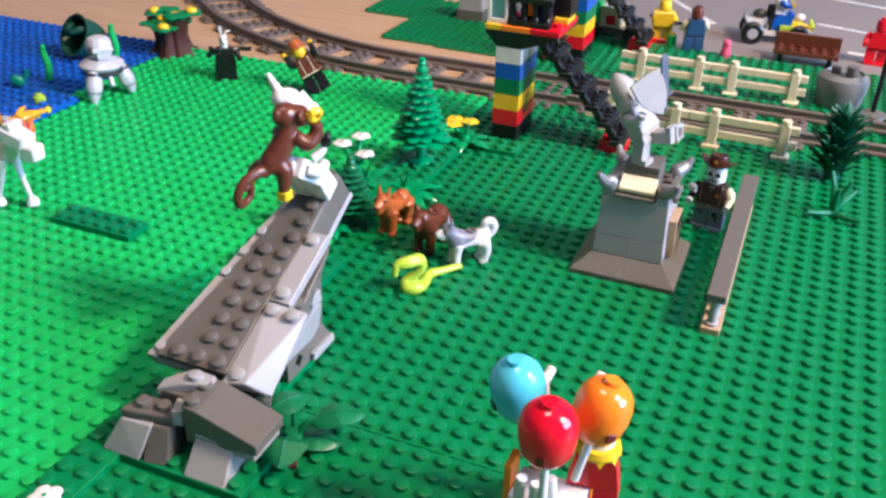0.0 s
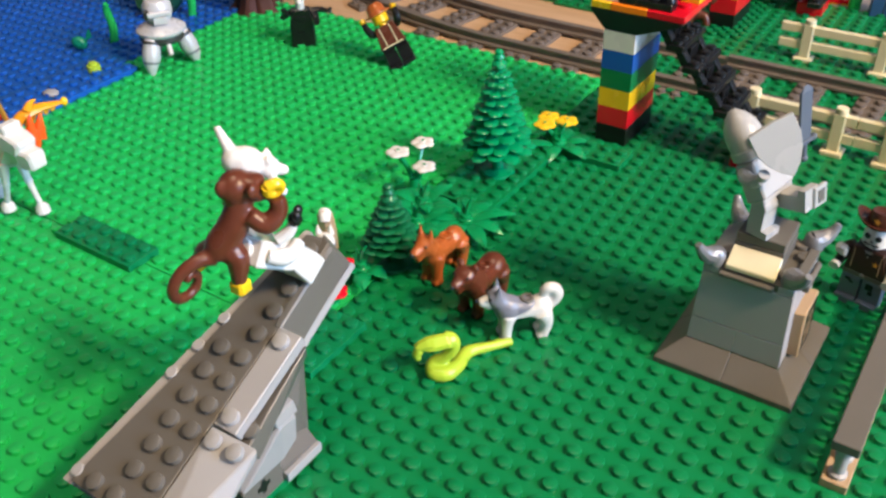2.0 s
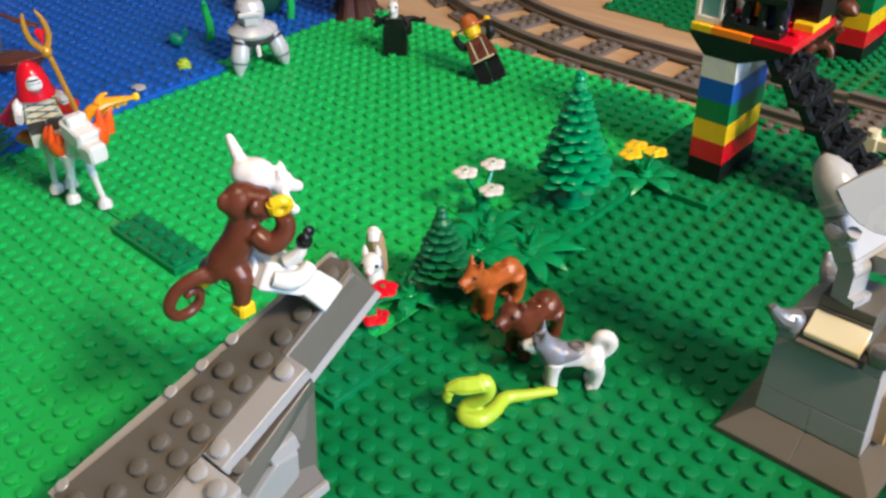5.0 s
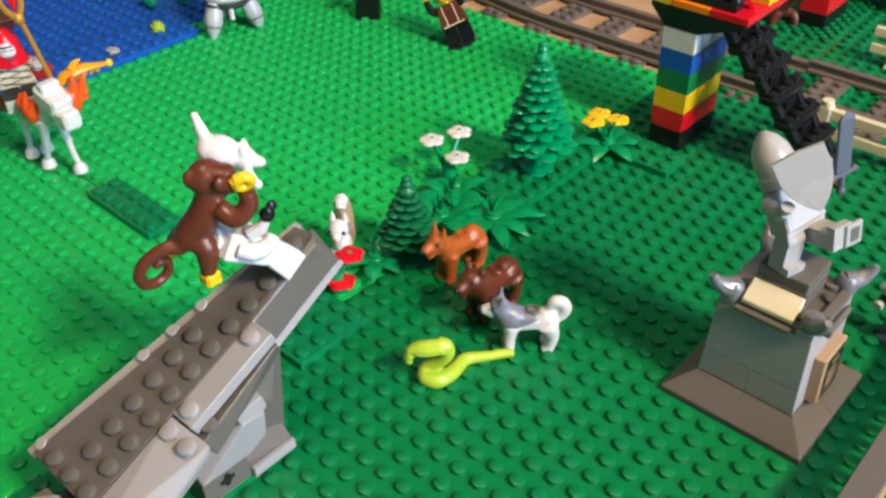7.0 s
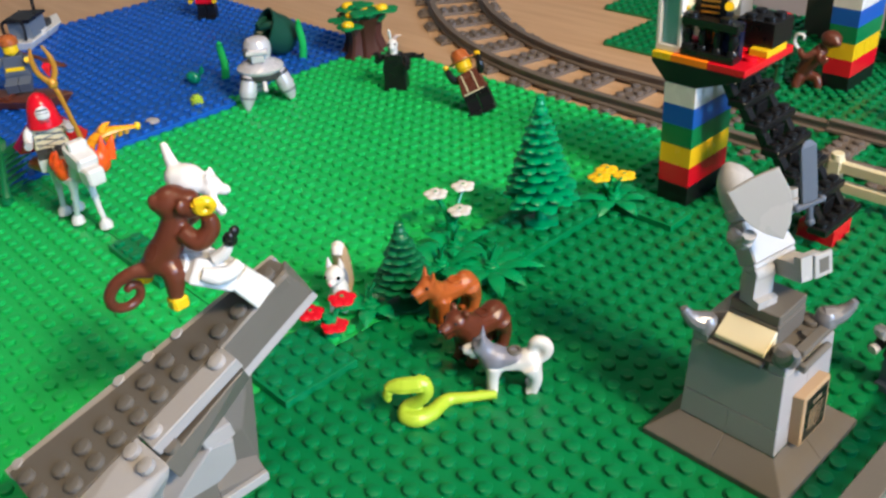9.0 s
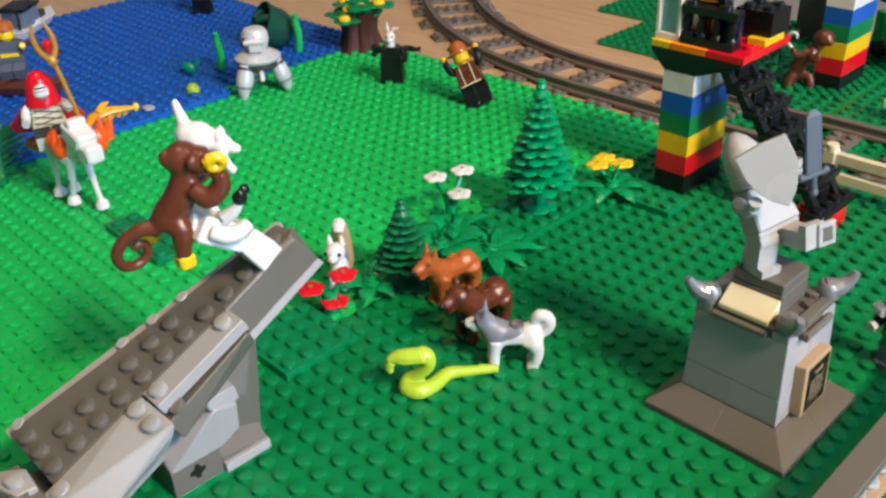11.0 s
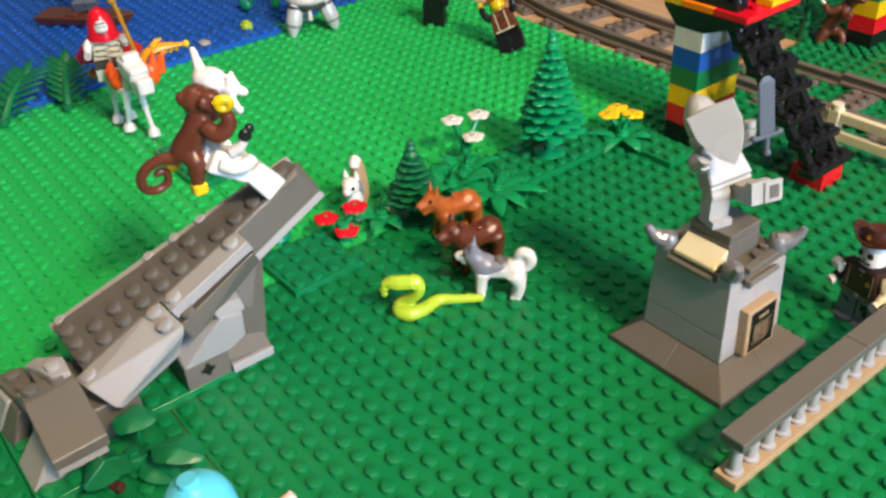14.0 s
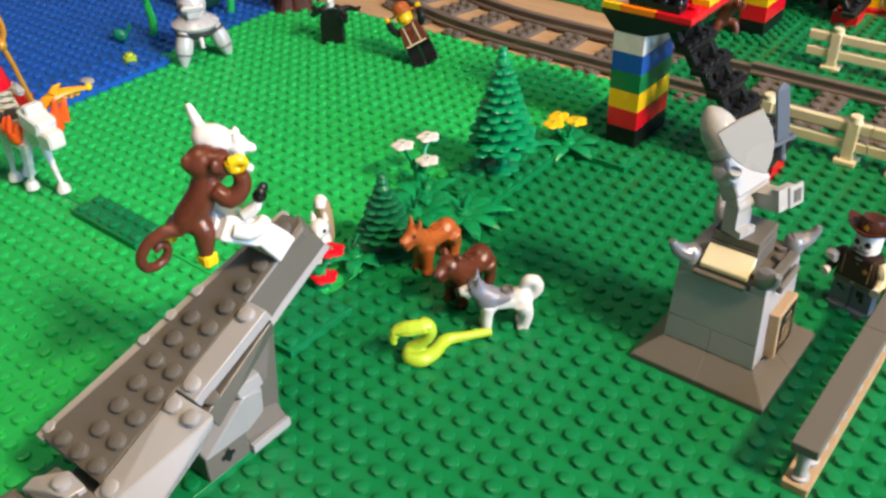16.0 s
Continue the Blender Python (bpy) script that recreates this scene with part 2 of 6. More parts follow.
    def mesh(self, name, org=(0, 0, 0)):
        me = bpy.data.meshes.new(name)
        me.from_pydata([((x - org[0]) * U, (y - org[1]) * U, (z - org[2]) * U) for x, y, z in self.v], [], self.f)
        for m in self.mats:
            me.materials.append(m)
        me.polygons.foreach_set("material_index", self.m)
        me.polygons.foreach_set("use_smooth", [True] * len(self.f))
        me.set_sharp_from_angle(angle=radians(34))
        me.polygons.foreach_set("use_smooth", self.soft)
        me.update()
        return me


ORIGIN = {}


def thing(name, label, category, at, rz=0, group="", kind="", world_plan=False):
    """An Empty at a thing's base. With world_plan its parts are given in the room's studs."""
    ob = tagged(new(name), label, category, group, kind)
    ob.empty_display_size = 0.01
    ob.matrix_world = pose(at[0] * U, at[1] * U, at[2] * U, 0, 0, rz)
    ORIGIN[ob.name] = at if world_plan else (0, 0, 0)
    return ob


def part(name, shape, parent, label=""):
    """One mesh under a thing or under a part."""
    org = ORIGIN[parent.name]
    ob = tagged(new(name, shape.mesh(name, org)), label)
    ob.parent = parent
    ORIGIN[ob.name] = org
    return ob


def solid(name, shape, label, category, at, rz=0, rx=0, ry=0, group="", kind="", world_plan=False):
    """A thing that is one mesh."""
    ob = tagged(new(name, shape.mesh(name, at if world_plan else (0, 0, 0))), label, category, group, kind)
    ob.matrix_world = pose(at[0] * U, at[1] * U, at[2] * U, rx, ry, rz)
    return ob


def melt(ob, voxel=0.075, rounds=6):
    """Runs the shapes of one moulded piece together into a single smooth skin."""
    r = ob.modifiers.new("skin", "REMESH")
    r.mode, r.voxel_size, r.use_smooth_shade = "VOXEL", voxel * U, True
    m = ob.modifiers.new("soften", "SMOOTH")
    m.factor, m.iterations = 0.5, rounds
    return ob


# ---- the unseen room round the table, and the table ----
def slab(name, a, b, mat, label, category, kind="structure"):
    s = Shape().box([v / U for v in a], [v / U for v in b], mat, 0.3)
    return solid(name, s, label, category, (0, 0, 0), kind=kind)


FLOOR, CEIL, EAST = -0.75, 2.25, 2.62
slab("floor", (-2.4, -2.2, FLOOR - 0.1), (EAST + 0.15, 2.8, FLOOR), CARPET, "beige carpeted floor of the room", "floor")
slab("ceiling", (-2.4, -2.2, CEIL), (EAST + 0.15, 2.8, CEIL + 0.1), PAINT, "plain painted ceiling out of view", "ceiling")
slab("wall_west", (-2.4, -2.2, FLOOR), (-2.25, 2.8, CEIL), PAINT, "plain painted wall out of view", "wall")
slab("wall_south", (-2.25, -2.2, FLOOR), (EAST, -2.05, CEIL), PAINT, "plain painted wall out of view", "wall")
slab("wall_north", (-2.25, 2.65, FLOOR), (EAST, 2.8, CEIL), PALE, "plain painted wall out of view", "wall")
W0, W1, S0, S1 = -0.60, 1.1, 0.3, 1.7
east = Shape()
for a, b in (((EAST, -2.2, FLOOR), (EAST + 0.15, 2.8, S0)), ((EAST, -2.2, S1), (EAST + 0.15, 2.8, CEIL)), ((EAST, -2.2, S0), (EAST + 0.15, W0, S1)), ((EAST, W1, S0), (EAST + 0.15, 2.8, S1))):
    east.box([v / U for v in a], [v / U for v in b], PAINT, 0)
solid("wall_east", east, "painted wall with a window opening, out of view", "wall", (0, 0, 0), kind="structure")
window = thing("window_1", "white framed window assumed in the unseen east wall", "window", (0, 0, 0), kind="structure")
F0, F1 = EAST + 0.04, EAST + 0.10
for a, b in (((F0, W0, S0), (F1, W0 + 0.05, S1)), ((F0, W1 - 0.05, S0), (F1, W1, S1)), ((F0, W0 + 0.05, S0), (F1, W1 - 0.05, S0 + 0.05)), ((F0, W0 + 0.05, S1 - 0.05), (F1, W1 - 0.05, S1)), ((F0, 0.23, S0 + 0.05), (F1, 0.27, S1 - 0.05))):
    part("window_frame", Shape().box([v / U for v in a], [v / U for v in b], WHITE, 0.3), window)

TABLE_TOP = -0.22
table = thing("table", "pale wooden table under the toy landscape", "table", (0, 0, FLOOR / U))
part("tabletop", Shape().box((-150, -62, -FLOOR / U + TABLE_TOP - 4), (60, 125, -FLOOR / U + TABLE_TOP), WOOD, 0.4), table)
for lx, ly in ((-145, -57), (55, -57), (-145, 120), (55, 120)):
    part("leg", Shape().box((lx - 3, ly - 3, 0), (lx + 3, ly + 3, -FLOOR / U + TABLE_TOP - 4), WOOD, 0.4), table)
# Assumed fixture out of view, hung where the warm key light stands.
pendant = thing("pendant_lamp", "assumed unseen pendant lamp for the warm light beside the table", "lamp", (0.86 / U, 0.03 / U, 0.97 / U))
part("shade", Shape().box((-18, -18, 1), (18, 18, 5), WHITE, 0.6), pendant)
part("cord", Shape().cyl((0, 0, 5), (0, 0, (CEIL - 0.97) / U), 0.5, BLACK), pendant)
# Unseen fixture added to go with the overhead fill light.
lamp = thing("ceiling_lamp", "wide flush lamp out of view, added for overhead fill", "lamp", (-0.10 / U, -0.10 / U, CEIL / U - 6))
part("shade", Shape().box((-42, -42, 3), (42, 42, 6), WHITE, 0.6), lamp)


# ---- baseplates ----
def baseplate(name, x0, y0, nx, ny, mat, label, z=0.0, thick=0.2, n=12):
    ob = thing(name, label, "baseplate", (x0, y0, z), group="studded baseplates")
    g = 0.03
    r = 0.35
    pts = [(x, y, h) for h in (-thick, 0) for x, y in ((g + r, g), (nx - g - r, g), (nx - g, g + r), (nx - g, ny - g - r), (nx - g - r, ny - g), (g + r, ny - g), (g, ny - g - r), (g, g + r))]
    part("sheet", Shape().hull(pts, mat, 0.012), ob)
    s = Shape()
    for i in range(nx):
        for j in range(ny):
            s.stud(i + 0.5, j + 0.5, 0, mat, n)
    tagged(part("studs", s, ob), kind="stuff")
    return ob


b1 = baseplate("baseplate", -42.5, 1.5, 32, 32, BRIGHT, "bright green studded baseplate lying on the table", z=0.0, thick=0.2)
copy_thing(b1, pose(-42.5 * U, -30.5 * U, 0))
c1 = baseplate("baseplate", -10.5, -8.5, 32, 32, GREEN, "mid green studded baseplate lying on the table", n=16)
for bx, by in ((-10.5, -40.5), (-10.5, 23.5), (21.5, -8.5), (21.5, 23.5), (21.5, -40.5)):
    copy_thing(c1, pose(bx * U, by * U, 0))
w1 = baseplate("baseplate", -74.5, 1.5, 32, 32, BLUE, "blue studded baseplate used as water")
copy_thing(w1, pose(-74.5 * U, -30.5 * U, 0))
baseplate("baseplate", -21.0, 45.0, 16, 16, GREEN, "green studded baseplate behind the railway", n=8)
baseplate("baseplate", -27.0, 45.4, 6, 16, GREEN, "small green studded baseplate behind the railway", n=8)
baseplate("baseplate", -33.0, 53.4, 6, 16, GREEN, "small green studded baseplate behind the railway", n=8)


def plate(name, label, x0, y0, z0, nx, ny, mat, h=0.4, group=""):
    ob = thing(name, label, "plate", (x0, y0, z0), group=group)
    s = Shape().brick(0, 0, 0, nx, ny, h, mat, False)
    part("slab", s, ob)
    t = Shape()
    for i in range(nx):
        for j in range(ny):
            t.stud(i + 0.5, j + 0.5, h, mat)
    part("studs", t, ob)
    return ob


plate("plate", "blue studded plate along the water's edge", -44.5, 1.5, 0.0, 4, 16, BLUE)
plate("plate", "blue studded plate along the water's edge", -44.5, -14.5, 0.0, 4, 16, BLUE)
plate("plate", "dark green studded plate lying across the baseplate seam", -27.5, 0.5, 0.0, 6, 2, DKGREEN)
plate("plate", "dark green four by four plate on the baseplate", -12.5, -0.5, 0.0, 4, 4, DKGREEN)
plate("plate", "green plate under the grey ramp", -9.5, -9.5, 0, 4, 6, GREEN)
plate("plate", "green four by eight plate under the tall pine tree", -12.5, 14.5, 0, 4, 8, GREEN)
plate("plate", "green plate behind the pine trees", -8.5, 22.5, 0, 4, 2, GREEN)

# ---- railway ----
RY = 37.2  # middle of the straight track


def track_piece(kind_label, curve=None, at=(0, 0)):
    """One track piece: two rails on studded sleepers; straight 16 studs long, or an eighth of a half circle of radius 40."""
    ob = thing("railway_track", kind_label, "track", (at[0], at[1], TABLE_TOP), group="railway track pieces")
    step = radians(22.5)

    def at_s(u, off):
        if curve is None:
            return Vector((u * 16, off, 0)), 0.0
        a = -u * step
        return Vector((math.sin(a) * (40 - off), 40 - math.cos(a) * (40 - off), 0)), a

    for off in (-2.5, 2.5):
        s = Shape()
        prof = [(-0.42, 0.25), (0.42, 0.25), (0.42, 0.42), (0.2, 0.5), (0.2, 0.82), (0.26, 0.86), (0.26, 1.0), (-0.26, 1.0), (-0.26, 0.86), (-0.2, 0.82), (-0.2, 0.5), (-0.42, 0.42)]
        k, vs, fs = 12, [], []
        m = len(prof)
        for i in range(k + 1):
            for px, pz in prof:
                p, _ = at_s(i / k, off + px)
                vs.append((p.x, p.y, pz))
        for i in range(k):
            fs += [[i * m + q, i * m + (q + 1) % m, (i + 1) * m + (q + 1) % m, (i + 1) * m + q] for q in range(m)]
        fs += [list(range(m)), [k * m + q for q in range(m)][::-1]]
        part("rail", s.add(vs, fs, TRACK), ob)
    for i in range(4):
        p, a = at_s((i + 0.5) / 4, 0)
        t = Matrix.Translation(p) @ Matrix.Rotation(a, 4, "Z")
        s = Shape().box((-0.95, -4, 0), (0.95, 4, 0.28), TRACK, 0.03, t)
        for yy in (-3.5, -1.5, -0.5, 0.5, 1.5, 3.5):
            for xx in (-0.5, 0.5):
                s.stud(xx, yy, 0.28, TRACK, 10, t)
        part("sleeper", s, ob)
    return ob


tr = track_piece("brown-grey straight railway track piece", None, (-20, RY))
for k in range(1, 4):
    copy_thing(tr, pose((-20 + 16 * k) * U, RY * U, (0.0 if k else TABLE_TOP) * U))
tc = track_piece("brown-grey curved railway track piece on the table", 1, (-20, RY))
for k in range(1, 4):
    a = -radians(22.5) * k
    copy_thing(tc, Matrix.Translation(((-20 + math.sin(a) * 40) * U, (RY + 40 - math.cos(a) * 40) * U, TABLE_TOP * U)) @ Matrix.Rotation(a, 4, "Z"))

# ---- road behind ----
road = Shape().box((-24, 55.6, -0.2), (34, 96, 0.0), ROAD, 0.04)
road_ob = thing("road", "grey toy road plates with white lane dashes", "road", (0, 0, 0), kind="structure", world_plan=True)
part("road_plate", road, road_ob)
for x0, y0, x1, y1 in ((-2.2, 74.6, 3.6, 66.4), (-8, 83, -4, 77), (14.2, 71.9, 19.6, 70.4), (17.5, 62.1, 23, 61.6), (15.5, 84.6, 22, 82.6)):
    d = Vector((x1 - x0, y1 - y0, 0))
    t = Matrix.Translation((x0, y0, 0)) @ Matrix.Rotation(math.atan2(d.y, d.x), 4, "Z")
    part("lane_mark", Shape().box((0, -0.35, 0.0), (d.length, 0.35, 0.03), WHITE, 0, t), road_ob)
# ---- the grey ramp ----
IN = Matrix.Translation((-7.23, -6.155, 5.505)) @ Matrix.Rotation(radians(24.2), 4, "X")  # x across, y up the slope, z off it


def ramp():
    ob = thing("ramp", "grey brick-built ramp rising towards the trees", "ramp", (-7.2, -6, 0), world_plan=True)
    deck = Shape()
    deck.prism([(-2.62, -5.4), (1.0, -5.4), (1.0, 6.0), (0.3, 6.4), (-0.4, 6.3), (-1.2, 1.6), (-1.75, -1.5)], -0.4, 0, DKGREY, IN)
    part("deck", deck, ob, "dark grey studded deck")
    for k in range(-4, 5):
        part("stud", Shape().stud(0.51, k, 0, DKGREY, 16, IN), ob)
        if k < 2:
            part("stud", Shape().stud(-0.51, k, 0, DKGREY, 16, IN), ob)
    for x in (-1.6, -0.55, 0.5):
        part("stud", Shape().stud(x, -5.0, 0, DKGREY, 16, IN), ob)
    part("stud", Shape().stud(0.25, 5.7, 0, DKGREY, 16, IN), ob)
    wedge = Shape().prism([(-3.0, -5.5), (-1.0, -5.5), (-0.3, 6.5), (-0.55, 6.5)], -0.9, -0.4, GREY, IN)
    wedge.prism([(-3.05, -5.5), (-2.55, -5.5), (-0.35, 6.5), (-0.65, 6.5)], -0.395, -0.12, GREY, IN)
    part("side_wedge", wedge, ob, "light grey wedge plate along the edge")
    for x, y in ((-2.62, -5.0), (-1.78, -0.6), (-1.52, 0.7), (-1.27, 2.0)):
        part("stud", Shape().lathe([(0.24, 0), (0.24, 0.15), (0.21, 0.18), (0, 0.18)], GREY, (x, y, -0.13), 14, IN), ob, "light grey stud")
    tip = Shape().hull([(0.8, 2.5, 0.05), (1.1, 2.5, 0.0), (1.22, 2.55, -1.75), (0.8, 2.5, -1.8), (0.75, 6.25, 0.08), (0.95, 6.15, 0.0), (0.2, 6.6, -0.05), (0.95, 6.5, -1.75), (0.2, 6.7, -1.75)], DKGREY, 0.05, IN)
    part("tip_slope", tip, ob, "dark grey upright end piece")
    lip = Shape().hull([(1.24, 1.6, -1.45), (1.02, 6.5, -1.45), (1.05, 6.56, -1.85), (1.3, 1.6, -1.85), (1.0, 1.6, -1.85), (0.8, 6.5, -1.85)], GREY, 0.03, IN)
    part("lip", lip, ob, "light grey edge under the end piece")
    side = Shape().hull([(1.02, -1.45, 0), (2.05, -1.45, 0), (1.02, 2.6, 0), (2.05, 2.6, 0), (1.02, -1.45, -0.8), (1.02, 2.6, -0.8), (2.05, 2.6, -0.5), (2.05, -1.45, -0.5)], GREY, 0.035, IN)
    for p in ((1.55, -1.0), (1.5, 2.1)):
        part("stud", Shape().stud(*p, 0, GREY, 16, IN), ob)
    part("side_brick", side, ob, "light grey sloped brick")
    under = Shape().hull([(1.0, -1.6, -0.8), (2.4, -1.6, -0.6), (1.0, 2.6, -0.85), (2.05, 2.5, -0.6), (1.0, -1.6, -2.0), (2.4, -1.6, -1.6), (1.0, 2.6, -1.9), (1.6, 2.5, -1.6)], DKGREY, 0.04, IN)
    part("stud", Shape().stud(2.1, -1.0, -0.62, DKGREY, 16, IN), ob)
    part("slope", under, ob, "dark grey slope under the side")
    rock = Shape().hull([(-6.2, -11.5, 3.1), (-6.2, -7.55, 4.88), (-4.26, -7.4, 4.72), (-5.0, -9.1, 4.15), (-5.1, -11.35, 3.3), (-4.25, -10.7, 2.4), (-4.3, -7.45, 4.3), (-5.0, -7.6, 3.1), (-6.2, -7.5, 3.3), (-6.2, -10.8, 2.3)], GREY, 0.05)
    part("panel_edge", Shape().hull([(-5.02, -7.62, 3.12), (-4.3, -10.62, 2.42), (-5.1, -7.62, 2.8), (-4.42, -10.5, 2.15), (-5.6, -7.62, 2.85), (-5.3, -10.4, 2.2)], GREY, 0.03), ob, "light grey lower edge")
    for p in ((1.5, -1.95), (2.5, -1.95), (1.62, -5.3)):
        part("stud", Shape().stud(*p, 0, GREY, 16, IN), ob)
    part("rock_panel", rock, ob, "light grey rock panel")
    # support under the upper half
    a = Shape().box((-7.5, -7.5, 0.4), (-5.5, -5.5, 1.6), DKGREY)
    # Flat black shapes on the face stand in for the darkness inside the hole.
    a.lathe([(0, 0), (0.3, 0), (0.3, 0.02), (0, 0.02)], BLACK, n=4, mtx=Matrix.Translation((-5.5, -6.5, 1.1)) @ Matrix.Rotation(radians(90), 4, "Y"))
    a.box((-5.51, -6.6, 0.78), (-5.485, -6.4, 1.42), BLACK, 0).box((-5.51, -6.82, 1.0), (-5.485, -6.18, 1.2), BLACK, 0)
    part("brick", a, ob, "dark grey brick with a cross-shaped hole")
    b = Shape().hull([(-7.5, -5.5, 0.4), (-5.5, -5.5, 0.4), (-5.5, -3.5, 0.4), (-7.5, -3.5, 0.4), (-7.5, -5.5, 2.0), (-6.5, -5.5, 2.0), (-5.5, -5.5, 1.1), (-5.5, -3.5, 0.75), (-7.5, -3.5, 1.9), (-6.6, -3.5, 1.9)], DKGREY)
    part("slope", b, ob)
    part("plate", Shape().box((-5.5, -5.48, 0.4), (-5.27, -3.52, 0.82), GREY, 0.02), ob, "light grey plate edge")
    c = Shape().hull([(-7.5, -7.5, 1.62), (-5.45, -7.5, 1.62), (-5.35, -5.45, 1.66), (-5.0, -5.6, 3.7), (-5.25, -4.6, 3.2), (-5.4, -4.6, 2.0), (-7.5, -4.2, 1.62), (-7.5, -4.2, 4.2), (-6.2, -4.3, 4.0), (-7.5, -7.5, 2.4), (-6.3, -7.4, 2.3)], GREY, 0.05)
    part("rock_panel", c, ob, "light grey rock panel")
    d = Shape().hull([(-8.2, -6.5, 1.6), (-6.4, -6.5, 1.6), (-8.2, -3.4, 0.9), (-6.0, -3.4, 0.9), (-8.2, -2.6, 6.3), (-6.3, -2.6, 6.2), (-8.2, -7.2, 4.4), (-6.4, -7.2, 4.3), (-5.75, -3.9, 3.0)], DKGREY, 0.05)
    part("brick", d, ob, "dark grey support brick")
    lb = Shape().hull([(-6.2, -5.95, 3.7), (-5.0, -5.75, 3.72), (-5.3, -4.4, 3.3), (-6.2, -4.4, 3.3), (-6.2, -5.95, 4.35), (-5.0, -5.9, 4.28), (-5.35, -4.5, 3.95), (-6.2, -4.5, 4.1)], GREY, 0.05)
    part("brick", lb, ob, "light grey brick")
    # blocks at the foot
    e = Shape().hull([(-7.0, -11.5, 3.2), (-6.1, -11.4, 3.2), (-3.2, -11.5, 2.43), (-3.15, -13.6, 2.4), (-6.0, -13.5, 3.12), (-6.78, -13.4, 3.12), (-6.9, -11.4, 1.2), (-3.2, -11.5, 1.9), (-3.15, -13.6, 1.9), (-6.78, -13.4, 1.2)], DKGREY, 0.04)
    part("slope", e, ob, "dark grey sloped slab at the foot")
    part("plate", Shape().box((-6.2, -13.5, 1.45), (-3.35, -11.6, 1.9), GREY), ob, "light grey plate")
    for x, y in ((-6.55, -12.05), (-6.5, -13.05)):
        part("stud", Shape().stud(x, y, 3.18, DKGREY, 14), ob)
    f = Shape().hull([(x, y, z + d) for x, y, z in ((-8.55, -12.75, 2.95), (-8.5, -12.25, 3.15), (-7.5, -11.42, 3.4), (-6.35, -11.5, 3.42), (-6.4, -12.2, 3.42), (-7.3, -12.4, 3.38)) for d in (0, -0.35)], GREY, 0.04)
    part("brick", Shape().box((-8.5, -12.7, 2.2), (-7.02, -11.4, 2.92), DKGREY), ob, "dark grey brick under the curved slope")
    part("slope", f, ob, "light grey curved slope")
    part("stud", Shape().stud(-7.05, -11.95, 3.42, GREY, 14), ob)
    g = Shape().hull([(-9.6, -13.9, 2.35), (-7.3, -13.5, 2.35), (-9.3, -12.72, 2.45), (-7.1, -12.72, 2.45), (-9.6, -13.9, 1.95), (-7.3, -13.5, 1.95), (-9.4, -12.72, 1.8), (-7.1, -12.72, 1.8)], DKGREY, 0.05)
    part("slope", g, ob)
    for x, y in ((-8.85, -13.25), (-7.95, -13.1)):
        part("stud", Shape().stud(x, y, 2.42, DKGREY, 14), ob)
    h = Shape().hull([(-10.4, -14.5, 0.4), (-8.5, -14.5, 0.4), (-9.6, -13.95, 1.94), (-8.1, -13.85, 1.94), (-10.0, -12.5, 0.4), (-8.3, -12.5, 0.4), (-9.6, -12.6, 1.9), (-8.4, -12.6, 1.9)], GREY, 0.05)
    part("slope", h, ob, "light grey slope")
    i = Shape().hull([(-6.3, -14.45, 0.4), (-4.3, -14.45, 0.4), (-6.2, -13.5, 1.7), (-4.4, -13.5, 1.7), (-6.2, -12.4, 0.4), (-4.4, -12.4, 0.4), (-6.2, -12.4, 1.5), (-4.4, -12.4, 1.5)], GREY, 0.05)
    part("slope", i, ob, "light grey slope")
    j = Shape().hull([(-8.3, -14.5, 0.4), (-7.2, -14.3, 0.4), (-8.3, -13.75, 1.9), (-7.3, -13.7, 1.9), (-8.3, -11.4, 0.4), (-7.2, -11.4, 0.4), (-8.3, -11.4, 1.9), (-7.3, -11.4, 1.9)], DKGREY, 0.05)
    part("slope", j, ob)
    part("tile", Shape().hull([(x, y, z) for x, y in ((-7.25, -13.5), (-7.6, -12.45), (-7.05, -12.3), (-6.8, -13.4)) for z in (2.0, 2.78)], GREY, 0.03), ob, "light grey tile")
    part("brick", Shape().box((-8.6, -11.4, 0.4), (-5.0, -9.6, 2.2), DKGREY), ob)
    return ob


ramp()
plate("plate", "green plate under the rocks at the ramp's foot", -9.5, -14.5, 0, 6, 5, GREEN)
plate("plate", "narrow green plate under the rocks at the ramp's foot", -11.5, -20.5, 0, 2, 11, GREEN)


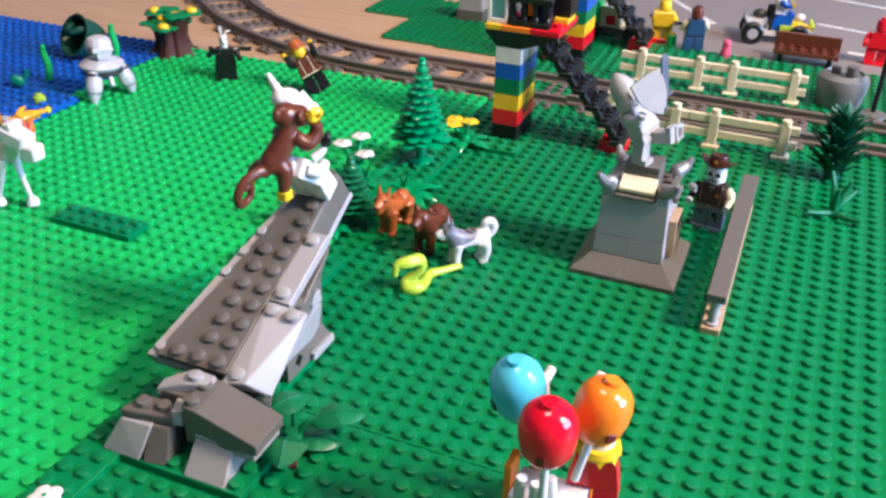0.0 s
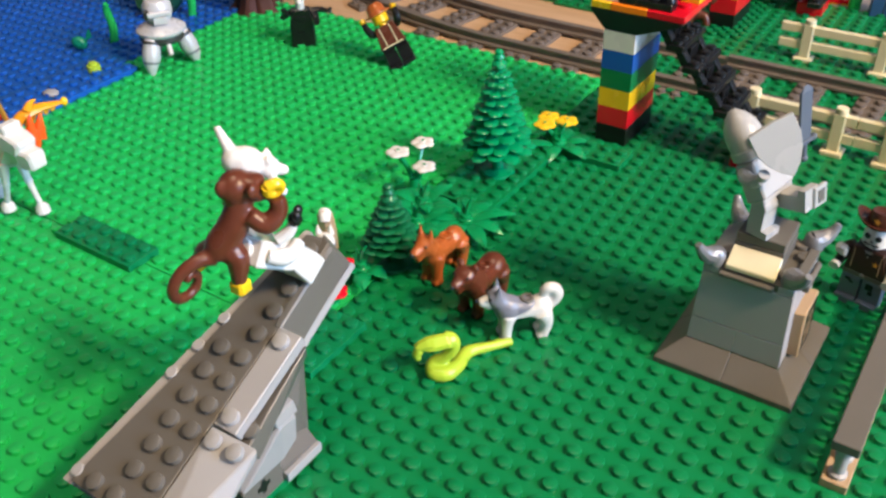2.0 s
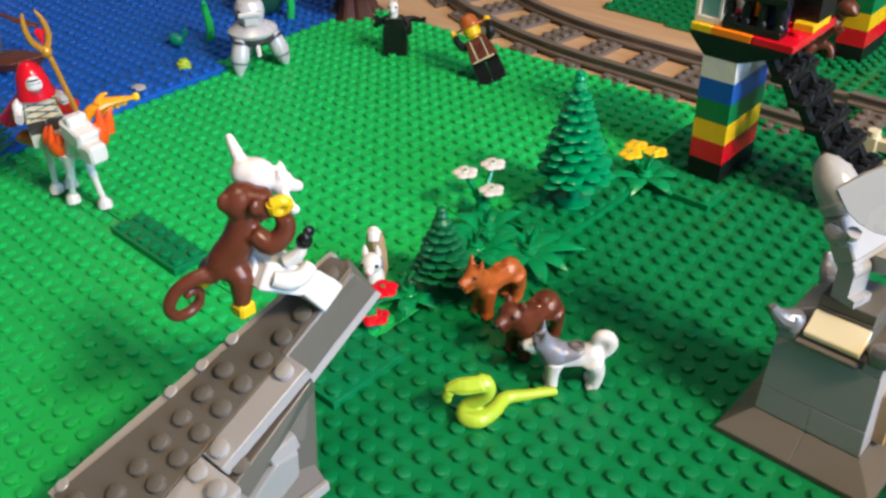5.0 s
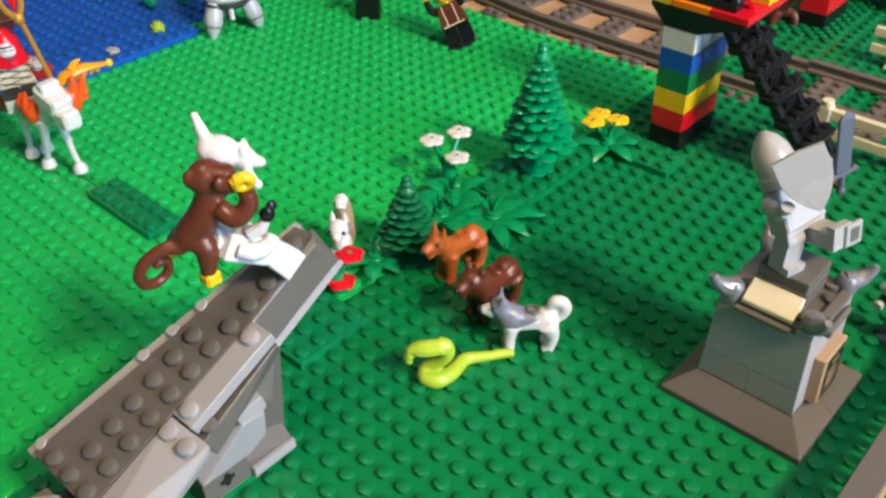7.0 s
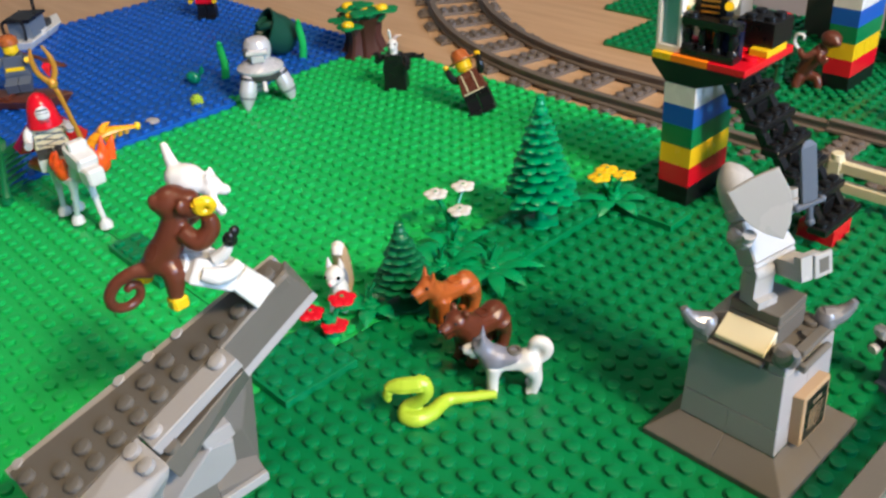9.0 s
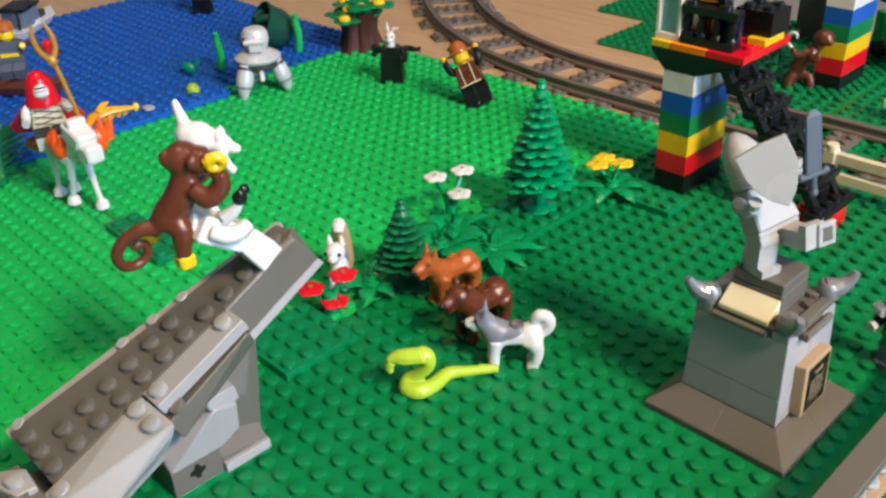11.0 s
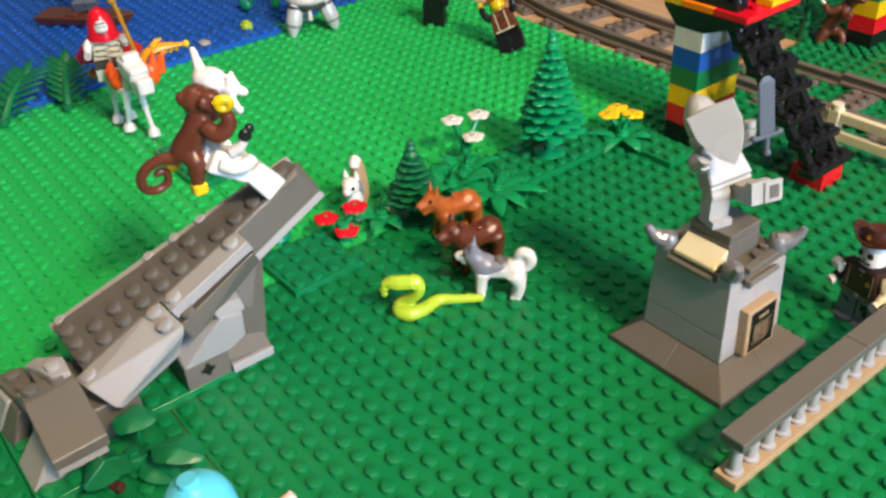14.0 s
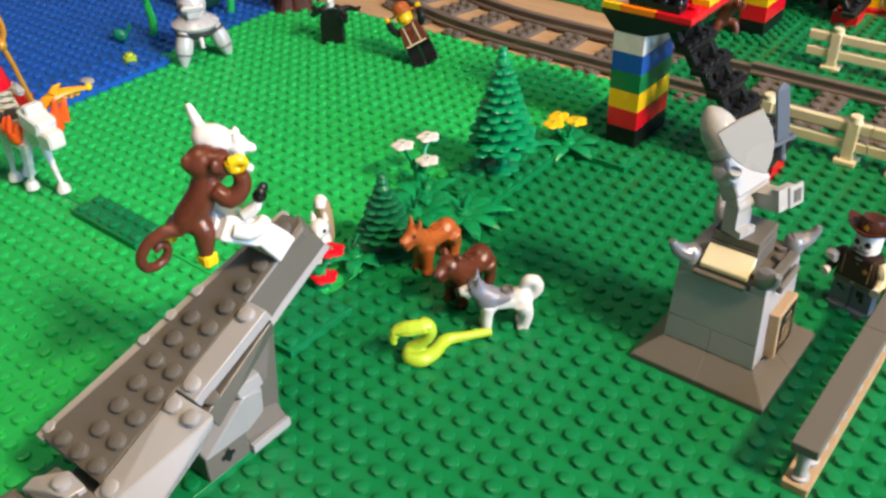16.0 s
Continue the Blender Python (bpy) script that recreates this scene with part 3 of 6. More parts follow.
# ---- statue ----
def plinth():
    ob = thing("plinth", "grey stone-look plinth with a plaque, under the knight statue", "plinth", (6.55, 11.56, 0))
    L = 3.0
    for q in range(4):
        t = Matrix.Rotation(q * math.pi / 2, 4, "Z")
        for s0, s1 in ((-1, 0), (0, 1)):
            pts = [(s0 * L, -L, 0), (s1 * L, -L, 0), (s0 * L, -L, 0.3), (s1 * L, -L, 0.3), (s0 * 2.0, -2.0, 1.2), (s1 * 2.0, -2.0, 1.2), (s0 * 2.0, -2.0, 0), (s1 * 2.0, -2.0, 0)]
            part("base_slope", Shape().hull(pts, DKGREY, 0.025, t), ob, "dark grey base slope")
    e, m, f = 2.0, 1.95, 1.86
    for x0, x1 in ((-1, 0), (0, 1)):
        for y0, y1 in ((-1, 0), (0, 1)):
            pts = [(x * q, y * q, z) for x in (x0, x1) for y in (y0, y1) for q, z in ((e, 1.2), (m, 2.38))]
            part("body_brick", Shape().hull(pts, GREY, 0.025), ob, "light grey tapered brick")
    for y0, y1 in ((-1, 0), (0, 1)):
        pts = [(x * q, y * q, z) for x in (-1, 1) for y in (y0, y1) for q, z in ((m, 2.4), (f, 4.8))]
        part("body_brick", Shape().hull(pts, GREY, 0.025), ob, "light grey tapered brick")
    top = Shape().box((-1.82, -1.82, 4.82), (1.82, 1.82, 5.2), DKGREY)
    for x in (-1.2, 1.2):
        for y in (-1.2, 1.2):
            top.stud(x, y, 5.2, DKGREY)
    part("top_plate", top, ob, "dark grey top plate")
    part("corner_tile", Shape().box((-1.86, -1.86, 4.8), (-1.2, -1.2, 5.15), GREY), ob, "light grey corner tile")
    part("corner_tile", Shape().box((1.2, -1.86, 4.8), (1.86, -1.2, 5.15), GREY), ob, "light grey corner tile")
    part("lip_plate", Shape().box((-1.15, -2.06, 4.86), (1.05, -1.6, 5.06), DKGREY), ob, "dark grey lip plate under the cream tile")
    part("slope", Shape().hull([(-1.0, -1.85, 5.2), (1.0, -1.85, 5.2), (-1.0, -1.02, 5.2), (1.0, -1.02, 5.2), (-1.0, -1.02, 5.95), (1.0, -1.02, 5.95), (-1.0, -1.85, 5.4), (1.0, -1.85, 5.4)], CREAM), ob, "cream sloped tile")
    part("slope", Shape().hull([(-1.85, -1.0, 5.2), (-1.85, 1.0, 5.2), (-1.02, -1.0, 5.2), (-1.02, 1.0, 5.2), (-1.02, -1.0, 5.95), (-1.02, 1.0, 5.95), (-1.85, 1.0, 5.4), (-1.85, -1.0, 5.4)], GREY), ob, "light grey sloped tile")
    part("pedestal", Shape().box((-1.0, -1.0, 5.2), (1.0, 1.0, 6.08), DKGREY).box((-0.98, -0.98, 6.1), (0.98, 0.98, 6.52), DKGREY), ob, "dark grey pedestal plates")
    for x, y, a in ((-1.5, -1.6, 230), (1.6, -1.5, -45), (1.6, 1.5, 40), (-1.4, 1.4, 130)):
        s = Shape().lathe([(0, 0), (0.42, 0), (0.45, 0.1), (0.4, 0.5), (0.3, 0.62), (0, 0.65)], SILVER, (0, 0, 0))
        s.tube([(0, 0, 0.3), (0.42, 0, 0.45), (0.74, 0, 0.75), (0.9, 0, 1.05)], [0.44, 0.36, 0.23, 0.14], SILVER)
        t = Matrix.Translation((x, y, 5.2)) @ Matrix.Rotation(radians(a), 4, "Z")
        s.v = [tuple(t @ Vector(p)) for p in s.v]
        part("claw", s, ob, "glossy silver-grey claw on the corner")
    pl = Shape().hull([(1.98, -1.0, 1.3), (1.98, 1.0, 1.3), (1.89, -1.0, 3.5), (1.89, 1.0, 3.5), (2.44, -1.0, 1.3), (2.44, 1.0, 1.3), (2.35, -1.0, 3.55), (2.35, 1.0, 3.55)], TAN)
    plaque = part("plaque", pl, ob, "tan plaque with a black printed panel")
    t = Matrix.Translation((2.40, 0.05, 2.4)) @ Matrix.Rotation(radians(-2.3), 4, "Y")
    part("panel", Shape().box((-0.01, -0.82, -0.98), (0.015, 0.8, 0.95), BLACK, 0, t), plaque, "black printed panel")
    for k in range(4):
        part("print_bar", Shape().box((0.016, -0.3 + k * 0.17, 0.5), (0.02, -0.2 + k * 0.17, 0.68), TAN, 0, t), plaque)
    for k in range(9):
        part("print_bar", Shape().box((0.016, -0.58, 0.26 - k * 0.115), (0.02, 0.58 - 0.1 * (k % 3), 0.285 - k * 0.115), TAN, 0, t), plaque)
    part("bar", Shape().cyl((2.08, -1.0, 4.85), (2.08, 0.9, 4.85), 0.14, DKGREY).box((1.95, -1.1, 4.7), (2.21, -0.85, 5.05), DKGREY).box((1.6, -0.9, 5.2), (2.0, 1.0, 5.45), DKGREY).stud(1.55, 0.4, 5.2, DKGREY), ob, "dark grey bar along the top edge")
    return ob


plinth()


def minifig(legs, torso, arms, grip, head, stride=(0, 0), reach=(20, 20), lean=0, hat=None, tilt=0):
    """A standing toy figure, facing -y, on its feet at the origin. lean and tilt: degrees by which it bends back and sideways at the hips."""
    s = Shape()
    for sx, a in ((-1, stride[0]), (1, stride[1])):
        t = Matrix.Translation((sx * 0.5, 0, 1.35)) @ Matrix.Rotation(radians(-a), 4, "X")
        ex = t @ Matrix(((0, 0, 1, 0), (1, 0, 0, 0), (0, 1, 0, 0), (0, 0, 0, 1)))
        s.prism([(-0.56, -1.35), (0.36, -1.35), (0.36, -0.1), (-0.28, -0.1), (-0.28, -1.02), (-0.56, -1.05)], -0.46, 0.46, legs, ex)
        s.cyl((-0.45, 0.03, -0.12), (0.45, 0.03, -0.12), 0.345, legs, mtx=t)
    k = len(s.v)
    s.box((-0.95, -0.34, 1.42), (0.95, 0.36, 1.62), legs, 0.04)
    s.hull([(-0.98, -0.48, 1.62), (0.98, -0.48, 1.62), (-0.98, 0.48, 1.62), (0.98, 0.48, 1.62), (-0.72, -0.46, 3.18), (0.72, -0.46, 3.18), (-0.72, 0.46, 3.18), (0.72, 0.46, 3.18)], torso, 0.06)
    for sx, a in ((-1, reach[0]), (1, reach[1])):
        if arms is None:
            continue
        t = Matrix.Translation((sx * 0.86, 0, 2.85)) @ Matrix.Rotation(radians(-a), 4, "X") @ Matrix.Rotation(radians(-sx * 10), 4, "Y")
        s.tube([(0, 0, 0.12), (sx * 0.16, 0, -0.2), (sx * 0.2, 0, -0.62), (sx * 0.18, -0.3, -1.02)], [0.2, 0.3, 0.26, 0.22], arms, mtx=t)
        s.tube([(sx * 0.18, -0.32, -1.02), (sx * 0.18, -0.6, -1.15)], [0.2, 0.24], grip, mtx=t)
    if head:
        s.cyl((0, 0, 3.15), (0, 0, 3.32), 0.3, head)
        s.lathe([(0, 3.3), (0.45, 3.3), (0.6, 3.42), (0.6, 4.12), (0.5, 4.3), (0.3, 4.34), (0.3, 4.52), (0, 4.52)], head)
    if hat:
        hat(s)
    bend = Matrix.Translation((0, 0.1, 1.4)) @ Matrix.Rotation(radians(-tilt), 4, "Y") @ Matrix.Rotation(radians(-lean), 4, "X") @ Matrix.Translation((0, -0.1, -1.4))
    s.v[k:] = [tuple(bend @ Vector(p)) for p in s.v[k:]]
    return s


def knight():
    def helmet(s):
        s.lathe([(0.7, 3.2), (0.8, 3.3), (0.8, 3.62), (0.75, 3.66), (0.75, 4.15), (0.66, 4.6), (0.44, 4.98), (0.15, 5.24), (0, 5.28)], STATUE, n=24)
        s.hull([(-0.55, -0.62, 3.4), (0.55, -0.62, 3.4), (0, -0.98, 3.5), (-0.6, -0.6, 4.1), (0.6, -0.6, 4.1), (0, -0.98, 4.1)], STATUE, 0.05)

    s = minifig(STATUE, STATUE, STATUE, STATUE, STATUE, stride=(0, 102), reach=(58, 95), lean=36, hat=helmet, tilt=7)
    sole = Matrix.Translation((0.5, 0, 1.35)) @ Matrix.Rotation(radians(-102), 4, "X")
    s.box((0.08, -0.52, -1.46), (0.92, 0.36, -1.3), STATUE, 0.03, sole)
    # Dark grey patch painted on for the shade in the sole's square hole.
    s.box((0.28, -0.34, -1.48), (0.72, 0.18, -1.455), DKGREY, 0, sole)
    return solid("statue", s, "light grey plastic knight statue on the plinth", "statue", (6.46, 11.52, 6.53), rz=74)


knight()


def frame_at(c, xdir, ydir):
    """A pose at c whose x axis runs along xdir and whose y axis leans towards ydir."""
    x = Vector(xdir).normalized()
    z = x.cross(Vector(ydir)).normalized()
    y = z.cross(x)
    m = Matrix((x, y, z)).transposed().to_4x4()
    return Matrix.Translation([v * U for v in c]) @ m


sh = Shape()
out = [(0.0, -1.42), (0.42, -1.0), (0.74, -0.45), (0.9, 0.1), (0.9, 0.95), (0.0, 1.02), (-0.9, 0.95), (-0.9, 0.1), (-0.74, -0.45), (-0.42, -1.0)]
sh.prism(out, 0, 0.16, STATUE)
so = solid("shield", sh, "grey pointed shield held by the knight statue", "shield", (0, 0, 0))
so.matrix_world = frame_at((6.45, 10.4, 10.84), (0.63, 0.60, 0.49), (-0.366, -0.07, 0.928))
sw = Shape().hull([(-0.34, -0.06, 0.5), (0.34, -0.06, 0.5), (-0.34, 0.06, 0.5), (0.34, 0.06, 0.5), (-0.34, -0.06, 2.6), (0.34, -0.06, 2.6), (-0.34, 0.06, 2.6), (0.34, 0.06, 2.6), (0.1, 0, 2.85), (-0.1, 0, 2.85)], STEEL, 0.02)
sw.box((-0.5, -0.12, 0.32), (0.5, 0.12, 0.5), STEEL).cyl((0, 0, -0.2), (0, 0, 0.4), 0.12, STEEL).ball((0, 0, -0.3), 0.17, STEEL)
sw.ball((0.55, 0, 0.42), 0.15, STEEL).ball((-0.55, 0, 0.42), 0.15, STEEL)
sw.v = [(x, z, -y) for x, y, z in sw.v]
swo = solid("sword", sw, "silver-grey toy sword held by the knight statue", "sword", (0, 0, 0))
swo.matrix_world = frame_at((6.92, 12.98, 9.46), (0.35, 0.93, 0.1), (-0.49, -0.47, 2.29))


# ---- balustrade ----
def balustrade():
    ob = thing("balustrade", "low balustrade with pale spindles and a dark grey rail", "balustrade", (11.5, 5.5, 0))
    part("foot_rail", Shape().box((0, 0, 0), (1, 16, 0.4), TAN), ob, "pale tan foot rail")
    part("top_rail", Shape().box((0, 0, 2.0), (1, 8, 2.45), DKGREY).box((0, 8.02, 2.0), (1, 16, 2.45), DKGREY), ob, "dark grey top rail")
    for k in range(16):
        s = Shape().lathe([(0.34, 0.4), (0.36, 0.55), (0.24, 0.62), (0.24, 1.55), (0.34, 1.68), (0.34, 2.0)], GREY, (0.5, k + 0.5, 0), 12)
        part("spindle", s, ob, "pale grey spindle")
    return ob


balustrade()


# ---- rainbow tower and stairs ----
def pillar(x, y, label):
    ob = thing("pillar", label, "pillar", (x, y, 0), group="rainbow brick pillars")
    for k, m in enumerate((BLACK, RED, YELLOW, GREEN, BLUE, WHITE)):
        part("brick", Shape().brick(0, 0, 1.2 * k, 2, 4, 1.2, m, k == 5), ob)
    return ob


pillar(-7.5, 25.5, "pillar of black, red, yellow, green, blue and white bricks")
pillar(-8.0, 46.5, "pillar of rainbow bricks behind the railway")


def platform():
    ob = thing("signal_platform", "black, red and orange toy signal cabin deck on the pillar", "platform", (-8.4, 25.45, 7.2))
    part("bracket", Shape().hull([(0.84, 0.05, 0), (2.64, 0.05, 0), (0.84, 4.05, 0), (2.64, 4.05, 0), (0, 0, 1.0), (5.0, 0, 1.0), (0, 4.2, 1.0), (5.0, 4.2, 1.0), (0, 0, 1.2), (5.0, 0, 1.2), (0, 4.2, 1.2), (5.0, 4.2, 1.2)], BLACK), ob, "black inverted slope")
    part("plate", Shape().box((0, 0, 1.2), (1.08, 1.0, 1.6), YELLOW), ob, "yellow plate")
    part("plate", Shape().box((1.1, 0, 1.2), (3.08, 1.0, 1.6), ORANGE), ob, "orange plate")
    part("plate", Shape().box((3.1, 0, 1.2), (5.1, 1.0, 1.6), RED), ob, "red plate")
    part("plate", Shape().brick(0.1, 1.0, 1.2, 5, 4, 0.4, RED), ob, "red studded plate")
    part("plinth_plate", Shape().box((1.45, 0.25, 1.6), (4.3, 1.0, 2.0), BLACK).stud(1.8, 0.6, 2.0, BLACK), ob, "black plate under the railing")
    part("railing_rail", Shape().box((1.45, 0.2, 3.3), (4.4, 0.95, 3.7), BLACK).stud(1.8, 0.6, 3.7, BLACK).stud(3.6, 0.6, 3.7, BLACK), ob, "black railing rail")
    for x in (1.65, 2.45, 3.25, 4.05):
        part("railing_post", Shape().lathe([(0.28, 2.0), (0.28, 2.15), (0.18, 2.3), (0.26, 2.7), (0.18, 3.05), (0.28, 3.15), (0.28, 3.3)], BLACK, (x, 0.6, 0), 10), ob, "black railing spindle")
    part("side_panel", Shape().box((2.9, 0.98, 1.6), (4.2, 1.4, 3.6), NAVY), ob, "dark blue panel")
    w = Shape().box((0, 0.3, 1.6), (1.4, 0.9, 1.95), WHITE).box((0, 0.3, 4.5), (1.4, 0.9, 4.9), WHITE).box((0, 0.3, 1.95), (0.22, 0.9, 4.5), WHITE).box((1.2, 0.3, 1.95), (1.4, 0.9, 4.5), WHITE)
    wo = part("window_frame", w, ob, "white window frame")
    part("pane", Shape().box((0.22, 0.55, 1.95), (1.2, 0.62, 4.5), PANE, 0), wo, "pale blue clear pane")
    side = Shape().box((-0.02, 0.95, 1.6), (0.3, 2.9, 1.95), WHITE).box((-0.02, 0.95, 4.5), (0.3, 2.9, 4.9), WHITE).box((-0.02, 2.6, 1.95), (0.3, 2.9, 4.5), WHITE)
    part("window_frame", side, ob, "white window frame")
    # Simple shapes for an orange block and a white and pink figure.
    part("lever", Shape().box((2.45, 1.5, 1.62), (3.0, 1.9, 3.0), ORANGE), ob, "orange block behind the railing")
    part("lever", Shape().cyl((1.75, 1.5, 1.62), (1.75, 1.5, 3.3), 0.26, WHITE).ball((1.75, 1.5, 2.2), 0.32, PINK), ob, "simple white and pink figure shape behind the railing")
    part("plate", Shape().box((4.1, 2.2, 1.6), (5.08, 4.2, 2.0), YELLOW), ob, "yellow plate")
    part("brick", Shape().brick(3.1, 2.6, 2.02, 2, 2, 1.3, BLACK), ob, "black brick")
    part("post", Shape().box((3.1, 2.6, 1.6), (4.05, 4.6, 2.0), BLACK), ob, "black plate")
    for o in ob.children:
        for v in o.data.vertices:
            v.co.x *= 1.1
    return ob


platform()
op = minifig(BLACK, BLACK, CREAM, YELLOW, YELLOW, reach=(30, 50))
for k in range(4):
    op.box((-0.5, -0.53, 1.9 + k * 0.3), (0.5, -0.485, 2.0 + k * 0.3), GOLD, 0)
solid("toy_figure", op, "toy guard in black with gold bars and cream arms", "toy figure", (-6.0, 27.4, 8.99), rz=10)


def stairs():
    """Open moulded stairs, seven studs long, four wide, six bricks high; the foot is at +x."""
    ob = thing("staircase", "black open studded stairs rising to the platform", "stairs", (2.7, 25.5, 0))
    part("base_brick", Shape().brick(-2.0, 1.0, 0, 2, 2, 1.0, RED), ob, "red base brick")
    for y in (0.62, 3.0):
        for k in range(6):
            x = -1.1 * k
            z = 1.02 + 1.1 * k
            s = Shape().hull([(x + a, y + b, z + c) for b in (0, 0.5) for a, c in ((-0.35, 0), (-1.0, 0), (-1.12, 1.12), (-1.7, 1.12))], BLACK, 0.04)
            part("stringer", s, ob, "black stringer")
    for k in range(7):
        x, z = -1.1 * k, 1.0 + 1.1 * k
        y0 = 0.42 if k else 0
        s = Shape().box((x - 1.05, y0, z), (x, 4, z + 0.4), BLACK, 0.05)
        for j in range(4):
            s.stud(x - 0.5, y0 + (4 - y0) * (j + 0.5) / 4, z + 0.4, BLACK)
        part("step", s, ob)
        if k < 6:
            part("riser", Shape().box((x - 1.25, 1.5, z + 0.38), (x - 0.95, 2.6, z + 1.12), BLACK), ob)
    return ob


st = stairs()
copy_thing(st, pose(-0.9 * U, 51.4 * U, 0))


# ---- fences ----
def fence():
    ob = thing("fence", "cream plastic two-rail fence beside the railway", "fence", (-1.6, 30.7, 0), group="cream railway fences")
    for x in (1.9, 7.0):
        s = Shape().box((x - 0.36, 0.1, 0.25), (x + 0.36, 0.8, 2.72), CREAM, 0.06).box((x - 0.65, -0.1, 0), (x + 0.65, 1.0, 0.32), CREAM, 0.06)
        s.cyl((x, 0.45, 2.7), (x, 0.45, 3.05), 0.36, CREAM)
        part("post", s, ob)
    for z in (0.85, 2.0):
        part("rail", Shape().box((0, 0.22, z), (8, 0.66, z + 0.62), CREAM, 0.05), ob)
    return ob


fn = fence()
for fx, fy in ((6.42, 30.7), (-1.75, 43.3), (6.27, 43.3)):
    copy_thing(fn, pose(fx * U, fy * U, 0))
# ---- trees and plants ----
def pine(x, y, h, r, label, rows, lobes, base=0.0, mat=PINE, droop=3):
    """A moulded conical tree: tiers of rounded fingers round a stem, on a round foot."""
    ob = thing("pine_tree", label, "toy tree", (x, y, base), group="pine trees")
    foot = Shape().lathe([(0, 0), (0.95, 0), (1.0, 0.08), (0.95, 0.22), (0.5, 0.3), (0.3, 0.4), (0.3, 0.9), (0, 0.9)], mat)
    foot.cyl((0, 0, 0.2), (0, 0, 1.3), 0.35, mat)
    part("trunk", foot, ob)
    rnd = random.Random(int(h * 100))
    z0 = 0.22 * h
    gap = (h - z0 - 0.6) / rows
    for k in range(rows):
        f = k / rows
        z = z0 + gap * (k + 0.35)
        rad = r * (1 - f) ** 0.92 + 0.25
        n = max(6, int(lobes * (1 - 0.5 * f)))
        ring = Shape().lathe([(0, -0.25 * gap), (0.38 * rad, -0.26 * gap), (0.48 * rad, 0), (0.3 * rad, 0.35 * gap), (0, 0.55 * gap)], mat, (0, 0, z), 14)
        for i in range(n):
            a = 2 * math.pi * (i + 0.5 * (k % 2)) / n + rnd.uniform(-0.06, 0.06)
            q = rad * rnd.uniform(0.93, 1.03)
            t = Matrix.Translation((0, 0, z)) @ Matrix.Rotation(a, 4, "Z") @ Matrix.Rotation(radians(droop + rnd.uniform(-4, 4)), 4, "Y")
            ring.ball((q * 0.64, 0, 0.12 * gap), (q * 0.38, math.pi * rad / n * 0.86, 0.27 * gap), mat, t, n=9)
        part("branch_ring", ring, ob)
    part("tip", Shape().lathe([(0.36, h - 1.0), (0.42, h - 0.75), (0.25, h - 0.55), (0.31, h - 0.4), (0.22, h - 0.22), (0.24, h - 0.08), (0.17, h), (0, h)], mat), ob)
    return ob


pine(-10.25, 18.3, 7.6, 1.92, "dark green moulded plastic pine tree", 11, 11, 0.4)
pine(-10.5, 8.3, 4.75, 1.4, "small dark green moulded plastic pine tree", 8, 10, 0.0, SHADED_PINE, -6)


def blade(s, p, q, w, mat, bow=0.25, mtx=None):
    """A pointed leaf from p to q, bowed upwards, with thickness."""
    p, q = Vector(p), Vector(q)
    d = q - p
    side = d.cross(Vector((0, 0, 1)))
    side = side.normalized() if side.length > 1e-4 else Vector((1, 0, 0))
    up = side.cross(d).normalized()
    vs, fs, k = [], [], 7
    for i in range(k + 1):
        t = i / k
        ww = w * (math.sin(math.pi * min(1, t * 0.9 + 0.12)) ** 0.8) * (1 if t < 1 else 0.05)
        c = p + d * t + up * (bow * math.sin(math.pi * t))
        vs += [tuple(c - side * ww), tuple(c + up * 0.09), tuple(c + side * ww), tuple(c - up * 0.05)]
    for i in range(k):
        fs += [[4 * i + a, 4 * i + (a + 1) % 4, 4 * i + 4 + (a + 1) % 4, 4 * i + 4 + a] for a in range(4)]
    fs += [[3, 2, 1, 0], [4 * k, 4 * k + 1, 4 * k + 2, 4 * k + 3]]
    return s.add(vs, fs, mat, mtx)


def leafy_base(x, y, label, leaves, length, name="plant_leaves", height=0.2, rise=0.4, w=0.43, mat=None, a0=0.0):
    """A hub with a sprig, and narrow folded blades that arch out and down to the plate."""
    ob = thing(name, label, "toy plant", (x, y, 0), group="toy leaf plants")
    part("hub", Shape().cyl((0, 0, 0), (0, 0, 0.7), 0.42, mat or FROND).stud(0, 0, 0.7, mat or FROND), ob)
    part("sprig", blade(blade(Shape(), (0, 0, 0.6), (0.3, 0.2, 1.9), 0.18, mat or FROND, 0.1), (0, 0, 0.6), (-0.5, 0.3, 1.5), 0.16, mat or FROND, 0.1), ob)
    for k in range(leaves):
        a = a0 + 2 * math.pi * k / leaves
        long = length * (0.85 + 0.3 * ((k * 53) % 7) / 7)
        q = (long * math.cos(a), long * math.sin(a), height + rise * ((k * 37) % 10) / 10)
        part("leaf", blade(Shape(), (0.3 * math.cos(a), 0.3 * math.sin(a), 0.45), q, w, mat or FROND, 0.28), ob)
    return ob


leafy_base(-9.1, 13.0, "green spiky leaf plant with long blades beside the toy dogs", 9, 2.75, rise=0.3, a0=0.08)
leafy_base(-11.2, 11.4, "green spiky leaf plant beside the toy dogs", 9, 2.2, rise=0.9, a0=0.3)
leafy_base(-12.0, 13.2, "green leaf plant under the white flowers", 9, 2.1, rise=0.8, a0=0.6)
leafy_base(-8.7, 23.0, "green leaf plant under the yellow flowers", 6, 2.3, rise=0.3, a0=-1.4)
leafy_base(-11.2, 6.6, "small green leaf plant beside the small pine", 6, 1.7, rise=0.6, a0=0.2)


